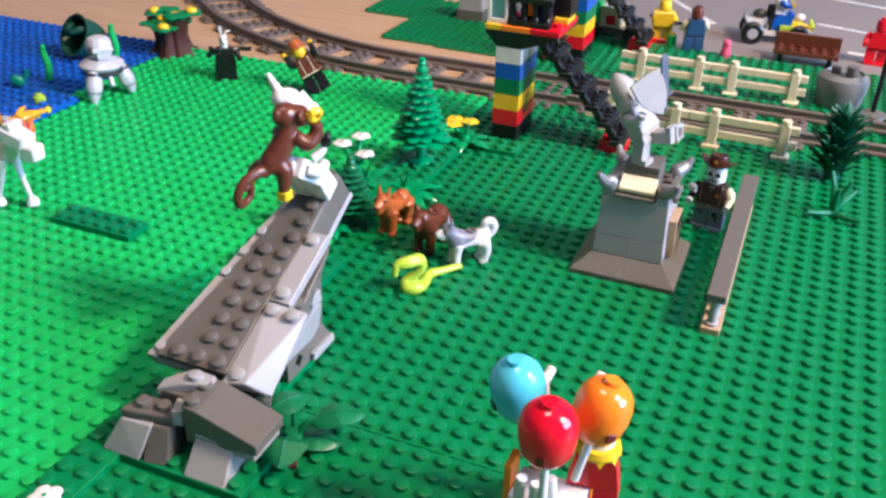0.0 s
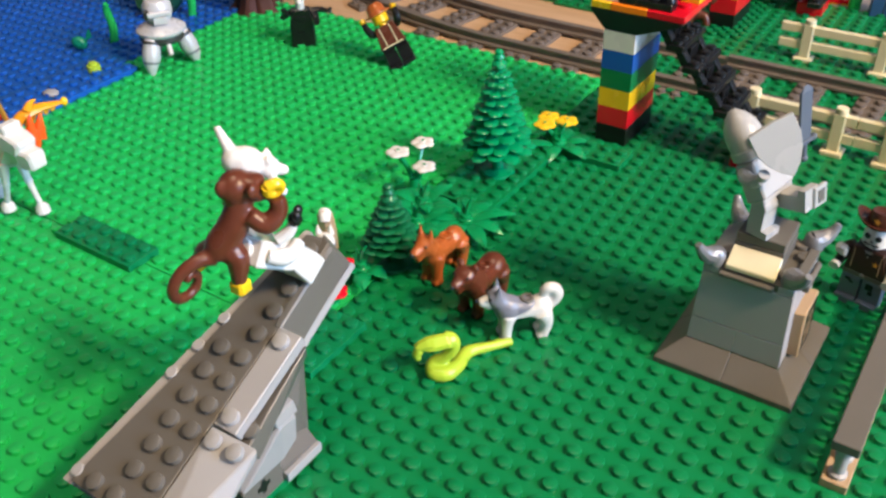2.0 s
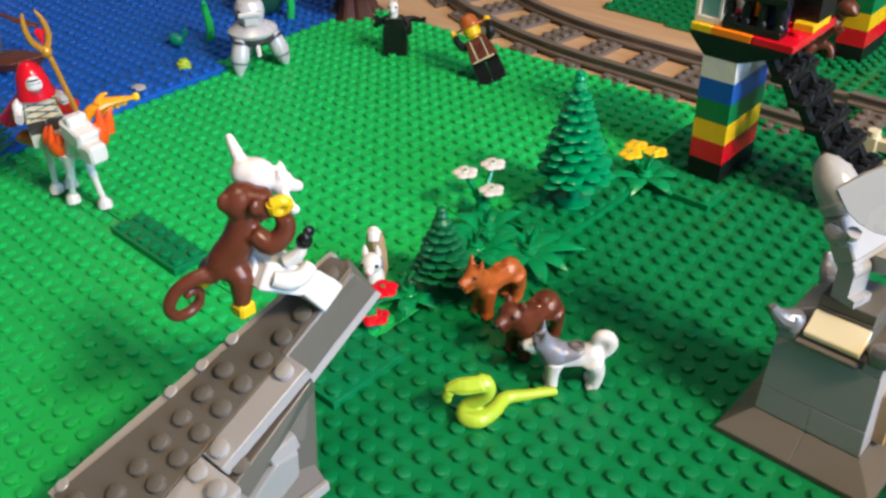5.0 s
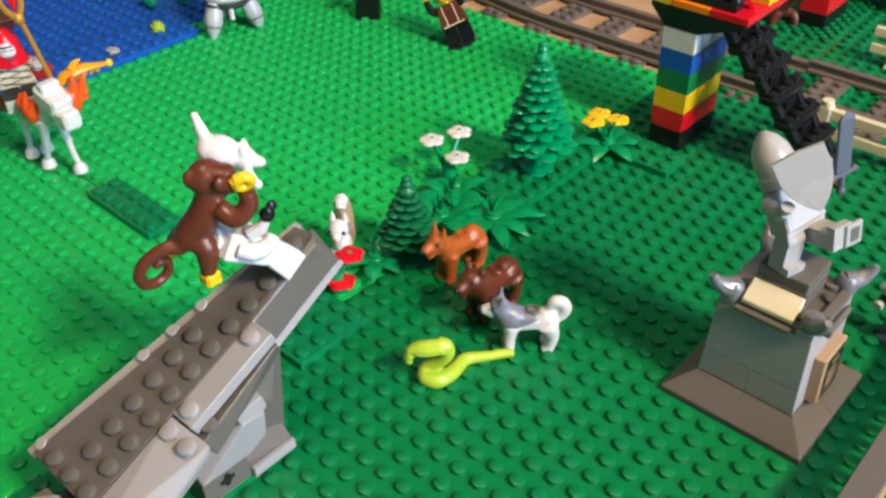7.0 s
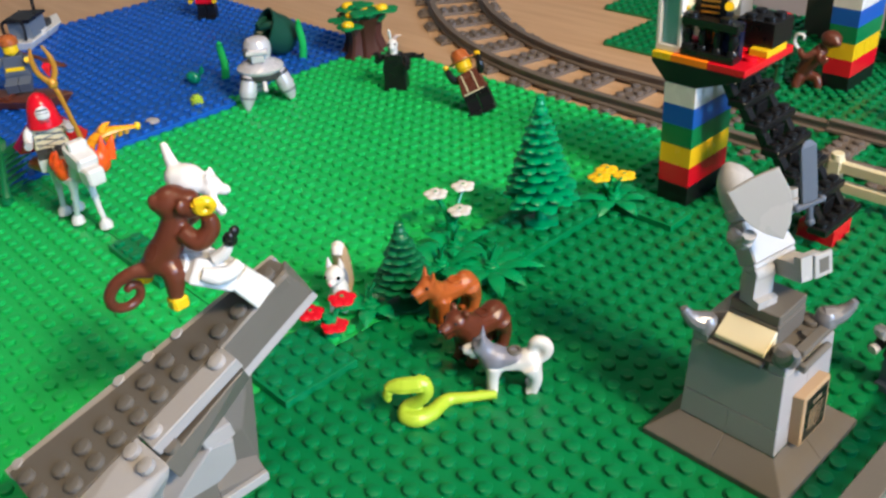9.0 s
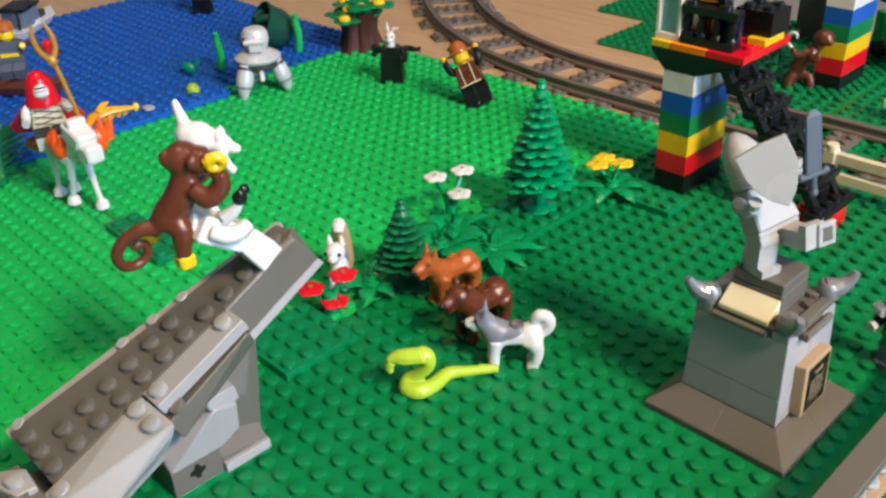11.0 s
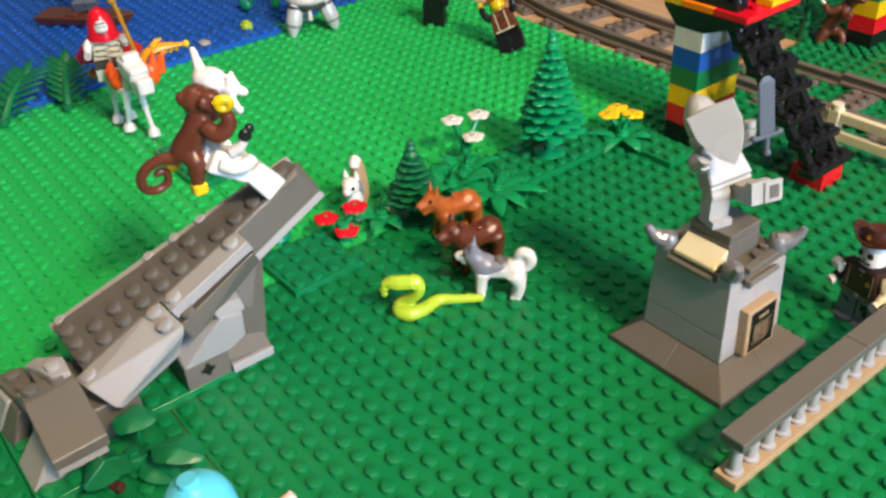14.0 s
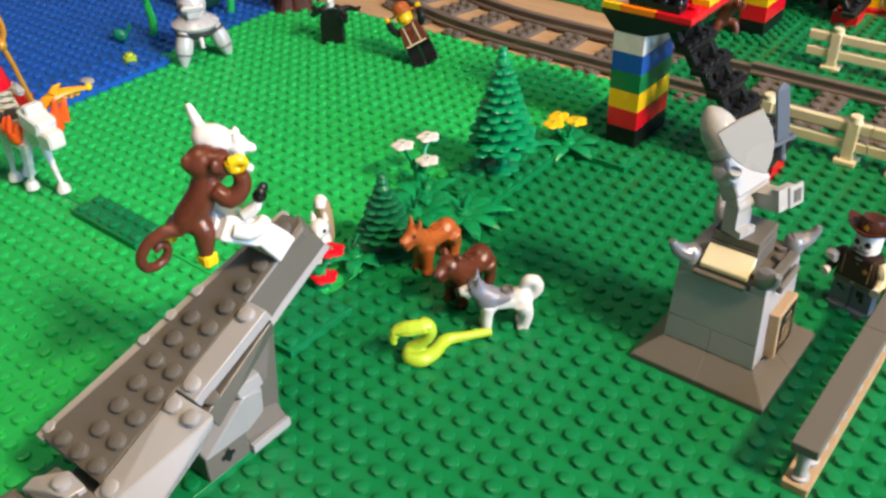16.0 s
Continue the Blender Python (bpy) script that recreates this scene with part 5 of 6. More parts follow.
ct.tube([(-6.6, -2.7, 12.1), (-6.3, -2.6, 11.6)], [0.2, 0.16], WHITE)
cat = thing("toy_cat", "small white plastic cat perched over the monkey's head", "toy animal", (-7.0, -2.6, 12.0), world_plan=True)
melt(part("body", ct, cat, "white body"), 0.06, 3)
part("paw", Shape().ball((-6.3, -2.56, 11.6), 0.17, WHITE), cat)

# ---- other figures ----
def cowboy():
    s = minifig(SLATE, DKBROWN, DKBROWN, WHITE, WHITE, reach=(12, 18))
    s.hull([(-1.0 + x, -0.55 + y, 2.75 + z) for x, y, z in ((-0.45, -0.2, -0.1), (-0.4, -0.25, 0.32), (0.12, -0.2, 0.2), (0.12, -0.2, -0.35), (-0.4, 0.25, 0.3), (-0.4, 0.25, -0.1), (0.12, 0.2, 0.2), (0.12, 0.2, -0.3))], WHITE, 0.08)
    # cream right arm over the brown one
    t = Matrix.Translation((0.86, 0, 2.85)) @ Matrix.Rotation(radians(-18), 4, "X") @ Matrix.Rotation(radians(-10), 4, "Y")
    s.tube([(0.02, 0, 0.14), (0.17, 0, -0.2), (0.21, 0, -0.62), (0.19, -0.3, -1.02)], [0.22, 0.32, 0.28, 0.24], CREAM, mtx=t)
    # wide hat with an upturned brim and a dented crown
    n, vs, fs = 28, [], []
    rings = ((0.6, 0.0), (0.95, 0.02), (1.15, 0.06), (1.15, 0.14), (0.9, 0.12), (0.62, 0.12), (0.6, 0.5), (0.5, 0.72), (0.25, 0.62), (0.0, 0.6))
    for r, z in rings:
        for k in range(n):
            a = 2 * math.pi * k / n
            curl = 0.42 * max(0.0, (r - 0.6) / 0.55) ** 1.5 * math.cos(a) ** 2 - 0.1 * max(0.0, (r - 0.6) / 0.55) * math.sin(a) ** 2
            vs.append((0.99 * r * math.cos(a), (r if r < 0.65 else 0.65 + 0.3 * (r - 0.65)) * math.sin(a), 4.36 + z + curl + 0.12 * r * -math.sin(a)))
    for i in range(len(rings) - 1):
        fs += [[i * n + k, i * n + (k + 1) % n, (i + 1) * n + (k + 1) % n, (i + 1) * n + k] for k in range(n)]
    s.add(vs, fs, HAT)

    def star(x, y, z, r, mat, face=0.0):
        m = Matrix.Translation((x, y, z)) @ Matrix.Rotation(radians(90 + face), 4, "X")
        for k in range(5):
            a = math.pi / 2 + 2 * math.pi * k / 5
            s.hull([(r * math.cos(a), r * math.sin(a), 0), (0.4 * r * math.cos(a + 0.63), 0.4 * r * math.sin(a + 0.63), 0), (0.4 * r * math.cos(a - 0.63), 0.4 * r * math.sin(a - 0.63), 0), (0, 0, 0.03), (0, 0, -0.02)], mat, 0, m)

    star(0, -0.63, 4.79, 0.2, GOLD, -8)
    star(0.42, -0.49, 2.55, 0.19, GOLD)
    for x in (-0.24, 0.24):
        s.ball((x, -0.53, 3.93), (0.16, 0.1, 0.15), BLACK, n=10)
    s.hull([(-0.07, -0.6, 3.68), (0.07, -0.6, 3.68), (0, -0.61, 3.82), (0, -0.5, 3.75)], BLACK, 0)
    s.box((-0.34, -0.6, 3.545), (0.34, -0.46, 3.58), BLACK, 0)
    for k in range(6):
        s.box((-0.27 + 0.1 * k, -0.615, 3.48), (-0.25 + 0.1 * k, -0.5, 3.64), BLACK, 0)
    # shirt front, tie, waistcoat edges, belt, torn trouser prints
    s.hull([(-0.2, -0.485, 3.12), (0.2, -0.485, 3.12), (0, -0.495, 2.75), (0, -0.46, 2.9)], GREY, 0)
    s.hull([(-0.16, -0.5, 3.0), (-0.16, -0.5, 2.86), (0.16, -0.5, 3.0), (0.16, -0.5, 2.86), (0, -0.51, 2.93), (0, -0.47, 2.93)], BLACK, 0)
    for x in (-1, 1):
        s.box((x * 0.62 - 0.02, -0.495, 2.0), (x * 0.62 + 0.02, -0.47, 3.05), TAN, 0)
    s.box((-0.92, -0.495, 1.64), (0.92, -0.45, 1.84), DKGREY, 0).ball((0, -0.5, 1.74), (0.12, 0.04, 0.1), SILVER, n=10)
    for x, z, w, h in ((-0.62, 1.2, 0.28, 0.16), (-0.45, 1.08, 0.2, 0.1), (0.4, 1.15, 0.36, 0.34), (0.5, 0.85, 0.22, 0.2)):
        s.box((x - w / 2, -0.32, z - h / 2), (x + w / 2, -0.27, z + h / 2), BLACK, 0.02)
    return solid("toy_figure", s, "toy cowboy with a white skull head and wide brown hat", "toy figure", (10.08, 17.6, 0), rz=-12)


cowboy()


def red_hood(s):
    s.lathe([(1.0, 3.02), (0.98, 3.2), (0.9, 3.5), (0.82, 3.95), (0.7, 4.4), (0.45, 4.8), (0.15, 4.97), (0, 4.98)], RED, n=20)
    s.hull([(-0.9, 0.35, 3.2), (0.9, 0.35, 3.2), (-2.2, 2.1, 1.2), (2.2, 2.1, 1.2), (-0.9, 0.55, 3.2), (0.9, 0.55, 3.2), (-2.2, 2.25, 1.25), (2.2, 2.25, 1.25), (-1.9, 1.5, 0.9), (1.9, 1.5, 0.9)], RED, 0.03)
    s.ball((0, -0.62, 3.85), (0.44, 0.34, 0.52), WHITE)
    for z in (4.16, 3.98, 3.62):
        s.ball((0, -0.8, z), (0.34, 0.16, 0.055), SOOT, n=10)
    s.box((-0.26, -0.97, 3.46), (0.26, -0.82, 3.5), SOOT, 0)
    for k in range(9):
        s.box((-0.8, -0.53, 1.45 + k * 0.19), (0.8, -0.47, 1.5 + k * 0.19), (SOOT, SLATE)[k % 2], 0, Matrix.Translation((0, 0, 2.2)) @ Matrix.Rotation(radians(13 * (-1) ** k), 4, "Y") @ Matrix.Translation((0, 0, -2.2)))
    for x in (-0.5, 0.5):
        for k in range(5):
            s.box((x - 0.44, -0.55 - 0.22 * k, 1.36), (x + 0.44, -0.5 - 0.22 * k, 1.74), SOOT, 0)


solid("toy_figure", minifig(WHITE, CREAM, WHITE, GREY, WHITE, stride=(70, 70), reach=(35, 70), hat=red_hood), "toy rider with a red hood and cape on a white body", "toy figure", (-33.5, 1.1, 3.1), rz=72)


def horse():
    s = Shape()
    s.tube([(1.9, 0, 3.3), (0.9, 0, 3.3), (-0.4, 0, 3.4), (-1.3, 0, 3.6)], [0.45, 0.5, 0.55, 0.6], WHITE)
    for k in range(5):
        s.tube([(-0.9 + 0.5 * k, -0.62, 3.7), (-0.85 + 0.5 * k, -0.72, 3.2), (-0.8 + 0.5 * k, -0.45, 2.75)], [0.1, 0.12, 0.08], WHITE, n=6)
    s.tube([(-1.2, 0, 3.6), (-1.7, 0, 4.4), (-2.0, 0, 5.0)], [0.6, 0.5, 0.45], WHITE)
    s.hull([(-1.6, -0.68, 5.7), (-1.6, 0.68, 5.7), (-1.8, -0.72, 4.5), (-1.8, 0.72, 4.5), (-3.4, -0.62, 5.1), (-3.4, 0.62, 5.1), (-3.0, -0.62, 4.2), (-3.0, 0.62, 4.2)], WHITE, 0.12)
    s.hull([(-2.7, -0.6, 4.6), (-2.7, 0.6, 4.6), (-2.9, -0.58, 3.5), (-2.9, 0.58, 3.5), (-3.9, -0.52, 4.6), (-3.9, 0.52, 4.6), (-3.9, -0.48, 3.6), (-3.9, 0.48, 3.6)], WHITE, 0.12)
    s.box((-2.5, -0.55, 5.3), (-1.9, 0.55, 5.9), WHITE, 0.1)
    for x, y, l in ((-1.3, 0.42, -0.7), (-1.1, -0.42, 1.0), (1.4, 0.42, 0.2), (1.2, -0.42, 0.5)):
        s.tube([(x, y, 3.4), (x + l * 0.35, y, 2.0), (x + l, y, 0.35)], [0.36, 0.19, 0.15], WHITE)
        s.ball((x + l * 0.38, y, 1.95), 0.24, WHITE, n=8)
        s.lathe([(0.24, 0), (0.42, 0.05), (0.38, 0.4), (0.18, 0.65), (0, 0.65)], WHITE, (x + l, y, 0), 10)
    s.v = [(x, -y, z) for x, y, z in s.v]
    s.f = [tuple(reversed(f)) for f in s.f]
    t = Matrix.Translation((-31.9, 1.1, 0.22)) @ Matrix.Rotation(radians(182), 4, "Z")
    s.v = [tuple(t @ Vector(p)) for p in s.v]
    ob = thing("toy_horse", "white skeleton toy horse with orange flame mane", "toy animal", (-31.9, 1.1, 0.22), world_plan=True)
    part("body", s, ob)
    chest = Shape().ball((-31.25, 0.45, 4.0), (0.62, 0.4, 0.6), FLAME)
    for dx, dy, h in ((-0.5, -0.1, 0.9), (0.0, -0.1, 1.15), (0.45, 0.1, 0.8)):
        chest.tube([(-31.3 + dx * 0.7, 0.5 + dy, 4.1), (-31.3 + dx, 0.45 + dy, 4.5), (-31.3 + dx * 1.2, 0.5, 4.1 + h)], [0.35, 0.28, 0.05], FLAME)
    part("chest_flame", chest, ob, "orange flame on the chest")
    wing = Shape().ball((-30.9, 2.75, 3.9), (0.4, 0.55, 0.75), FLAME)
    for dy, h in ((-0.35, 1.1), (0.1, 1.5), (0.5, 1.3)):
        wing.tube([(-30.9, 2.75 + dy, 3.9), (-30.9, 2.8 + dy * 1.3, 4.5), (-30.9, 2.9 + dy * 1.7, 3.9 + h)], [0.4, 0.3, 0.05], FLAME)
    part("mane_flame", wing, ob, "red-orange flame beside the head")
    crest = Shape().tube([(-31.9, 2.5, 4.5), (-31.8, 3.0, 4.95), (-31.6, 3.9, 5.2), (-31.4, 4.8, 5.15), (-31.3, 5.5, 5.05)], [0.28, 0.42, 0.4, 0.24, 0.14], AMBER, flat=0.6)
    for k in range(6):
        crest.tube([(-31.7, 2.9 + 0.42 * k, 5.0), (-31.66, 2.82 + 0.42 * k, 4.75), (-31.62, 2.7 + 0.42 * k, 4.35 + 0.1 * k)], [0.24, 0.17, 0.04], AMBER, n=8)
    crest.tube([(-31.6, 3.4, 5.3), (-31.6, 3.7, 5.62), (-31.6, 4.1, 5.72)], [0.26, 0.18, 0.04], AMBER, n=8)
    crest.ball((-31.3, 5.55, 5.05), (0.2, 0.22, 0.26), YELLOW)
    part("crest_flame", crest, ob, "yellow-orange flame wing")
    part("tail_flame", Shape().tube([(-33.9, 1.0, 3.6), (-34.6, 0.8, 3.2), (-35.2, 0.4, 3.3), (-35.8, 0.1, 3.0)], [0.25, 0.5, 0.45, 0.08], RUST), ob, "orange-brown flame tail")
    return ob



horse()
fork = Shape().tube([(-31.9, 2.35, 4.9), (-31.95, 1.9, 7.8), (-32.0, 1.7, 8.7)], 0.14, GOLD, n=8).ball((-32.0, 1.68, 8.8), (0.3, 0.3, 0.34), GOLD)
for q in (-0.5, 0.42):
    fork.tube([(-32.0, 1.68, 8.8), (-32.0, 1.6 + q, 9.5), (-32.0, 1.5 + q * 1.1, 10.3), (-32.0, 1.4 + q * 0.7, 11.0)], [0.18, 0.17, 0.15, 0.06], GOLD, n=8)
fork.hull([(-32.0, 1.3, 9.9), (-32.0, 1.95, 9.9), (-31.75, 1.6, 9.7), (-32.25, 1.6, 9.7), (-32, 1.62, 9.05), (-31.8, 1.6, 10.05), (-32.2, 1.6, 10.05)], RED, 0.05)
solid("pitchfork", fork, "golden toy pitchfork with a red gem held by the rider", "toy weapon", (-31.9, 2.3, 4.9), world_plan=True)

def rabbit_head(s):
    s.ball((0, -0.02, 3.95), (0.42, 0.5, 0.5), WHITE).ball((0, -0.45, 3.8), (0.24, 0.26, 0.22), WHITE).cyl((0, 0, 3.1), (0, 0, 3.7), 0.36, WHITE)
    s.ball((-0.2, 0.15, 4.75), (0.14, 0.12, 0.55), WHITE, turn=(12, -6, 0)).tube([(0.18, 0.1, 4.3), (0.28, 0.05, 4.65), (0.75, 0, 4.75)], [0.12, 0.14, 0.07], SKIN)
    for x in (-0.25, 0.25):
        s.ball((x, -0.4, 4.1), 0.09, BLACK, n=6)


cape = minifig(BLACK, BLACK, BLACK, BLACK, None, reach=(95, 35), hat=rabbit_head)
cape.hull([(-0.85, 0.4, 3.1), (0.85, 0.4, 3.1), (-1.05, 0.75, 0.1), (1.05, 0.75, 0.1), (-0.95, -0.6, 0.1), (0.95, -0.6, 0.1), (-0.8, -0.5, 2.7), (0.8, -0.5, 2.7)], BLACK, 0.08)
cape.tube([(-0.8, 0, 2.9), (-1.3, 0.1, 2.6), (-1.55, 0.0, 2.3)], [0.28, 0.26, 0.22], BLACK)
cape.tube([(0.8, 0, 2.9), (1.5, 0.1, 2.95), (2.1, 0.0, 2.85), (2.5, 0, 3.05)], [0.28, 0.24, 0.2, 0.1], BLACK).tube([(2.1, 0, 2.85), (2.5, 0, 2.65)], [0.16, 0.08], BLACK)
cape.v = [(0.94 * x, 0.94 * y, 0.9 * z) for x, y, z in cape.v]
solid("toy_figure", cape, "toy figure in a wide black cape with a white rabbit head", "toy figure", (-33.2, 27.6, 0), rz=40)


def orange_hat(s):
    s.lathe([(0.62, 3.95), (0.98, 4.0), (0.98, 4.1), (0.68, 4.15), (0.62, 4.6), (0.4, 4.85), (0, 4.88)], RUST)
    s.ball((0, 0.42, 3.85), (0.62, 0.4, 0.6), RUST)


man = minifig(BLACK, BROWN, BLACK, YELLOW, YELLOW, reach=(150, 160), hat=orange_hat)
for x in (-0.4, 0.4):
    man.box((x - 0.04, -0.52, 1.7), (x + 0.04, -0.47, 3.1), CREAM, 0)
man.box((-0.8, -0.52, 1.62), (0.8, -0.47, 1.72), CREAM, 0)
leaner = solid("toy_figure", man, "leaning toy figure in a brown vest with raised yellow fists", "toy figure", (0, 0, 0))
leaner.matrix_world = pose(-23.9 * U, 28.0 * U, 0.25 * U) @ Matrix.Rotation(radians(-33), 4, "Y") @ Matrix.Rotation(radians(38), 4, "Z")


# ---- crab robot, water plants, stump ----
def robot():
    ob = thing("walking_robot", "silver-grey domed toy robot on three stout legs", "toy robot", (-39.6, 19.6, 0))
    part("body", Shape().lathe([(0, 2.2), (1.2, 2.25), (1.62, 2.5), (1.78, 2.72), (1.78, 2.86), (1.6, 3.0), (1.1, 3.3), (0.75, 3.42), (0, 3.45)], ROBOT, n=28), ob, "silver-grey domed body")
    # Charcoal colour stands in for the dark recess below the dome.
    part("ring", Shape().lathe([(0, 1.75), (0.9, 1.8), (1.5, 2.0), (1.68, 2.25), (1.66, 2.52), (1.3, 2.54)], SOOT, n=28), ob, "ring under the dome, coloured dark as a shaded recess")
    head = part("head", Shape().lathe([(0, 3.4), (0.8, 3.42), (0.95, 3.7), (1.05, 4.1), (1.02, 4.6), (0.8, 4.95), (0.5, 5.08), (0, 5.1)], ROBOT, n=20), ob, "rounded grey head")
    t = Matrix.Rotation(radians(-35), 4, "Z")
    part("visor", Shape().box((0.75, -0.85, 4.05), (1.3, 0.85, 4.4), ROBOT, 0.08, t).box((0.6, -1.05, 3.85), (1.0, -0.65, 4.5), SOOT, 0.05, t).box((0.75, -0.5, 3.45), (1.2, 0.5, 4.0), ROBOT, 0.06, t), head, "grey visor bar")
    for a in (-76, 43, 163):
        r = Matrix.Rotation(radians(a), 4, "Z")
        pod = part("leg", Shape().tube([(1.28, 0, 2.5), (1.42, 0, 2.2), (1.75, 0, 1.3), (1.95, 0, 0.7), (2.08, 0, 0.0)], [0.42, 0.6, 0.68, 0.52, 0.2], ROBOT, mtx=r, n=16), ob, "bullet-shaped silver leg")
        part("band", Shape().tube([(1.86, 0, 0.98), (1.91, 0, 0.82)], [0.63, 0.6], SILVER, mtx=r, n=16), pod, "grey band")
        part("collar", Shape().tube([(1.36, 0, 2.34), (1.44, 0, 2.14)], [0.62, 0.66], SOOT, mtx=r, n=16), pod, "dark collar")
    part("nozzle", Shape().cyl((1.1, -0.55, 2.4), (1.7, -0.9, 1.4), 0.18, ROBOT), ob)
    return ob


robot()
shell = Shape()
prof = [(0.0, -1.5), (0.9, -1.4), (1.5, -0.9), (1.75, -0.1), (1.8, 0.9), (2.0, 1.5), (1.85, 1.55), (1.6, 0.9), (1.5, -0.1), (1.2, -0.75), (0, -1.2)]
shell.lathe(prof, SHELL, n=20, mtx=Matrix.Translation((0, 0, 1.75)) @ Matrix.Rotation(radians(62), 4, "Y"))
shell.tube([(-0.9, -0.6, 0.9), (-0.4, -1.0, 2.2), (0.8, -0.9, 3.0), (1.7, -0.3, 2.8)], [0.4, 0.4, 0.36, 0.25], SHELL)
shell.tube([(-0.9, 0.6, 0.9), (-0.4, 1.0, 2.2), (0.8, 0.9, 3.0), (1.7, 0.3, 2.8)], [0.4, 0.4, 0.36, 0.25], SHELL)
solid("helmet_shell", shell, "dark green hollow toy shell lying in the water", "toy shell", (-47.7, 26.8, 0), rz=-105)
for x, y, z in ((-46.3, 20.1, 3.1), (-45.1, 27.2, 3.3)):
    w = Shape().tube([(0, 0, 0), (0.12, 0.1, z * 0.4), (-0.15, 0.1, z * 0.8), (0.05, 0, z)], [0.34, 0.33, 0.3, 0.18], WEED)
    solid("water_weed", w, "green upright plastic water weed", "toy plant", (x, y, 0.1), group="water weeds")
fish = Shape().ball((0, 0, 0.55), (0.62, 0.38, 0.5), TEAL, turn=(0, 25, 0)).hull([(0.35, -0.1, 0.5), (0.35, 0.1, 0.5), (0.9, -0.06, 1.7), (0.95, 0.06, 1.55), (1.05, 0, 1.0)], TEAL, 0.03)
solid("toy_fish", fish, "small green toy fish on the water plate", "toy animal", (-47.4, 17.8, 0.1), rz=40)
solid("round_stud", Shape().cyl((0, 0, 0), (0, 0, 0.5), 0.5, LIME).stud(0, 0, 0.5, LIME), "lime round stud on the water plate", "toy piece", (-42.6, 15.3, 0.4))
solid("flat_stone", Shape().ball((0, 0, 0.1), (0.65, 0.5, 0.22), GREY), "pale grey round tile on the water plate", "toy piece", (-42.1, 11.2, 0.4))


def stump():
    ob = thing("tree_stump", "brown tree stump with green leaves and orange flowers", "toy tree", (-42.0, 31.6, 0))
    s = Shape()
    n, prof = 40, [(0, 2.05), (0.4, 1.65), (1.4, 1.35), (2.4, 1.45), (3.3, 1.85)]
    vs, fs = [], []
    for z, r in prof:
        for k in range(n):
            a = 2 * math.pi * k / n
            q = r * (1 + 0.17 * math.cos(5 * a + 0.4) + 0.08 * math.cos(11 * a))
            vs.append((q * math.cos(a), q * math.sin(a), z))
    for i in range(len(prof) - 1):
        fs += [[i * n + k, i * n + (k + 1) % n, (i + 1) * n + (k + 1) % n, (i + 1) * n + k] for k in range(n)]
    fs += [list(range(n))[::-1], list(range((len(prof) - 1) * n, len(prof) * n))]
    part("trunk", s.add(vs, fs, BARK), ob)
    for k in range(12):
        a, r = k * 2.4, 0.6 + 0.16 * k
        c = (r * math.cos(a), r * math.sin(a), 3.4 + 0.5 * math.sin(k * 1.7))
        t = Shape()
        for j in range(4):
            b = j * math.pi / 2 + k
            t.ball((c[0] + 0.6 * math.cos(b), c[1] + 0.6 * math.sin(b), c[2]), (0.62, 0.62, 0.18), GREEN, n=8)
        part("leaf", t, ob)
        if k % 2 == 0:
            part("blossom", Shape().ball((c[0] * 1.15, c[1] * 1.15, c[2] + 0.25), (0.55, 0.55, 0.35), YELLOW, n=10), ob, "orange-yellow blossom")
    return ob


stump()


# ---- balloons and their seller ----
def balloon(x, y, z, mat, colour, lean, turn):
    ob = thing("toy_balloon", f"{colour} glossy plastic balloon on a white stick", "toy balloon", (x, y, z), group="toy balloons")
    t = Matrix.Rotation(radians(lean[0]), 4, "X") @ Matrix.Rotation(radians(lean[1]), 4, "Y")
    b = Shape().lathe([(0, -1.42), (0.38, -1.36), (0.72, -1.12), (0.93, -0.7), (1.0, -0.2), (0.99, 0.3), (0.87, 0.7), (0.62, 0.98), (0.3, 1.08), (0.27, 1.25), (0, 1.25)], mat, n=24, mtx=t)
    part("bulb", b, ob)
    # Dark blocks on the bulb; their colour stands in for shade inside the recesses.
    for k in range(2):
        a = Matrix.Rotation(math.pi * k + radians(turn), 4, "Z")
        part("socket", Shape().box((-0.16, -1.03, -0.66), (0.16, -0.75, -0.3), NAVY if mat is AZURE else WINE, 0.02, t @ a), ob, "dark block painted as a shaded square recess")
    part("stick", Shape().cyl((0, 0, -1.5), (0, 0, -3.4), 0.15, WHITE, mtx=t), ob, "white stick")
    return ob


balloon(6.68, -11.45, 7.2, AZURE, "sky blue", (6, -6), -46)
balloon(8.4, -13.5, 7.45, BALLOON, "red", (4, 0), 4)
balloon(9.72, -11.45, 7.25, ORANGE, "orange", (-4, 10), 40)


def clown_ruff(s):
    s.lathe([(0.5, 3.1), (0.78, 3.1), (0.86, 3.25), (0.78, 3.5), (0.5, 3.55)], YELLOW, n=20)
    for k in range(9):
        a = 2 * math.pi * k / 9
        c, d = math.cos(a), math.sin(a)
        s.hull([(0.8 * c - 0.2 * d, 0.8 * d + 0.2 * c, 3.28), (0.8 * c + 0.2 * d, 0.8 * d - 0.2 * c, 3.28), (0.88 * c, 0.88 * d, 2.92), (0.7 * c, 0.7 * d, 3.0), (0.7 * c, 0.7 * d, 3.3)], YELLOW, 0)


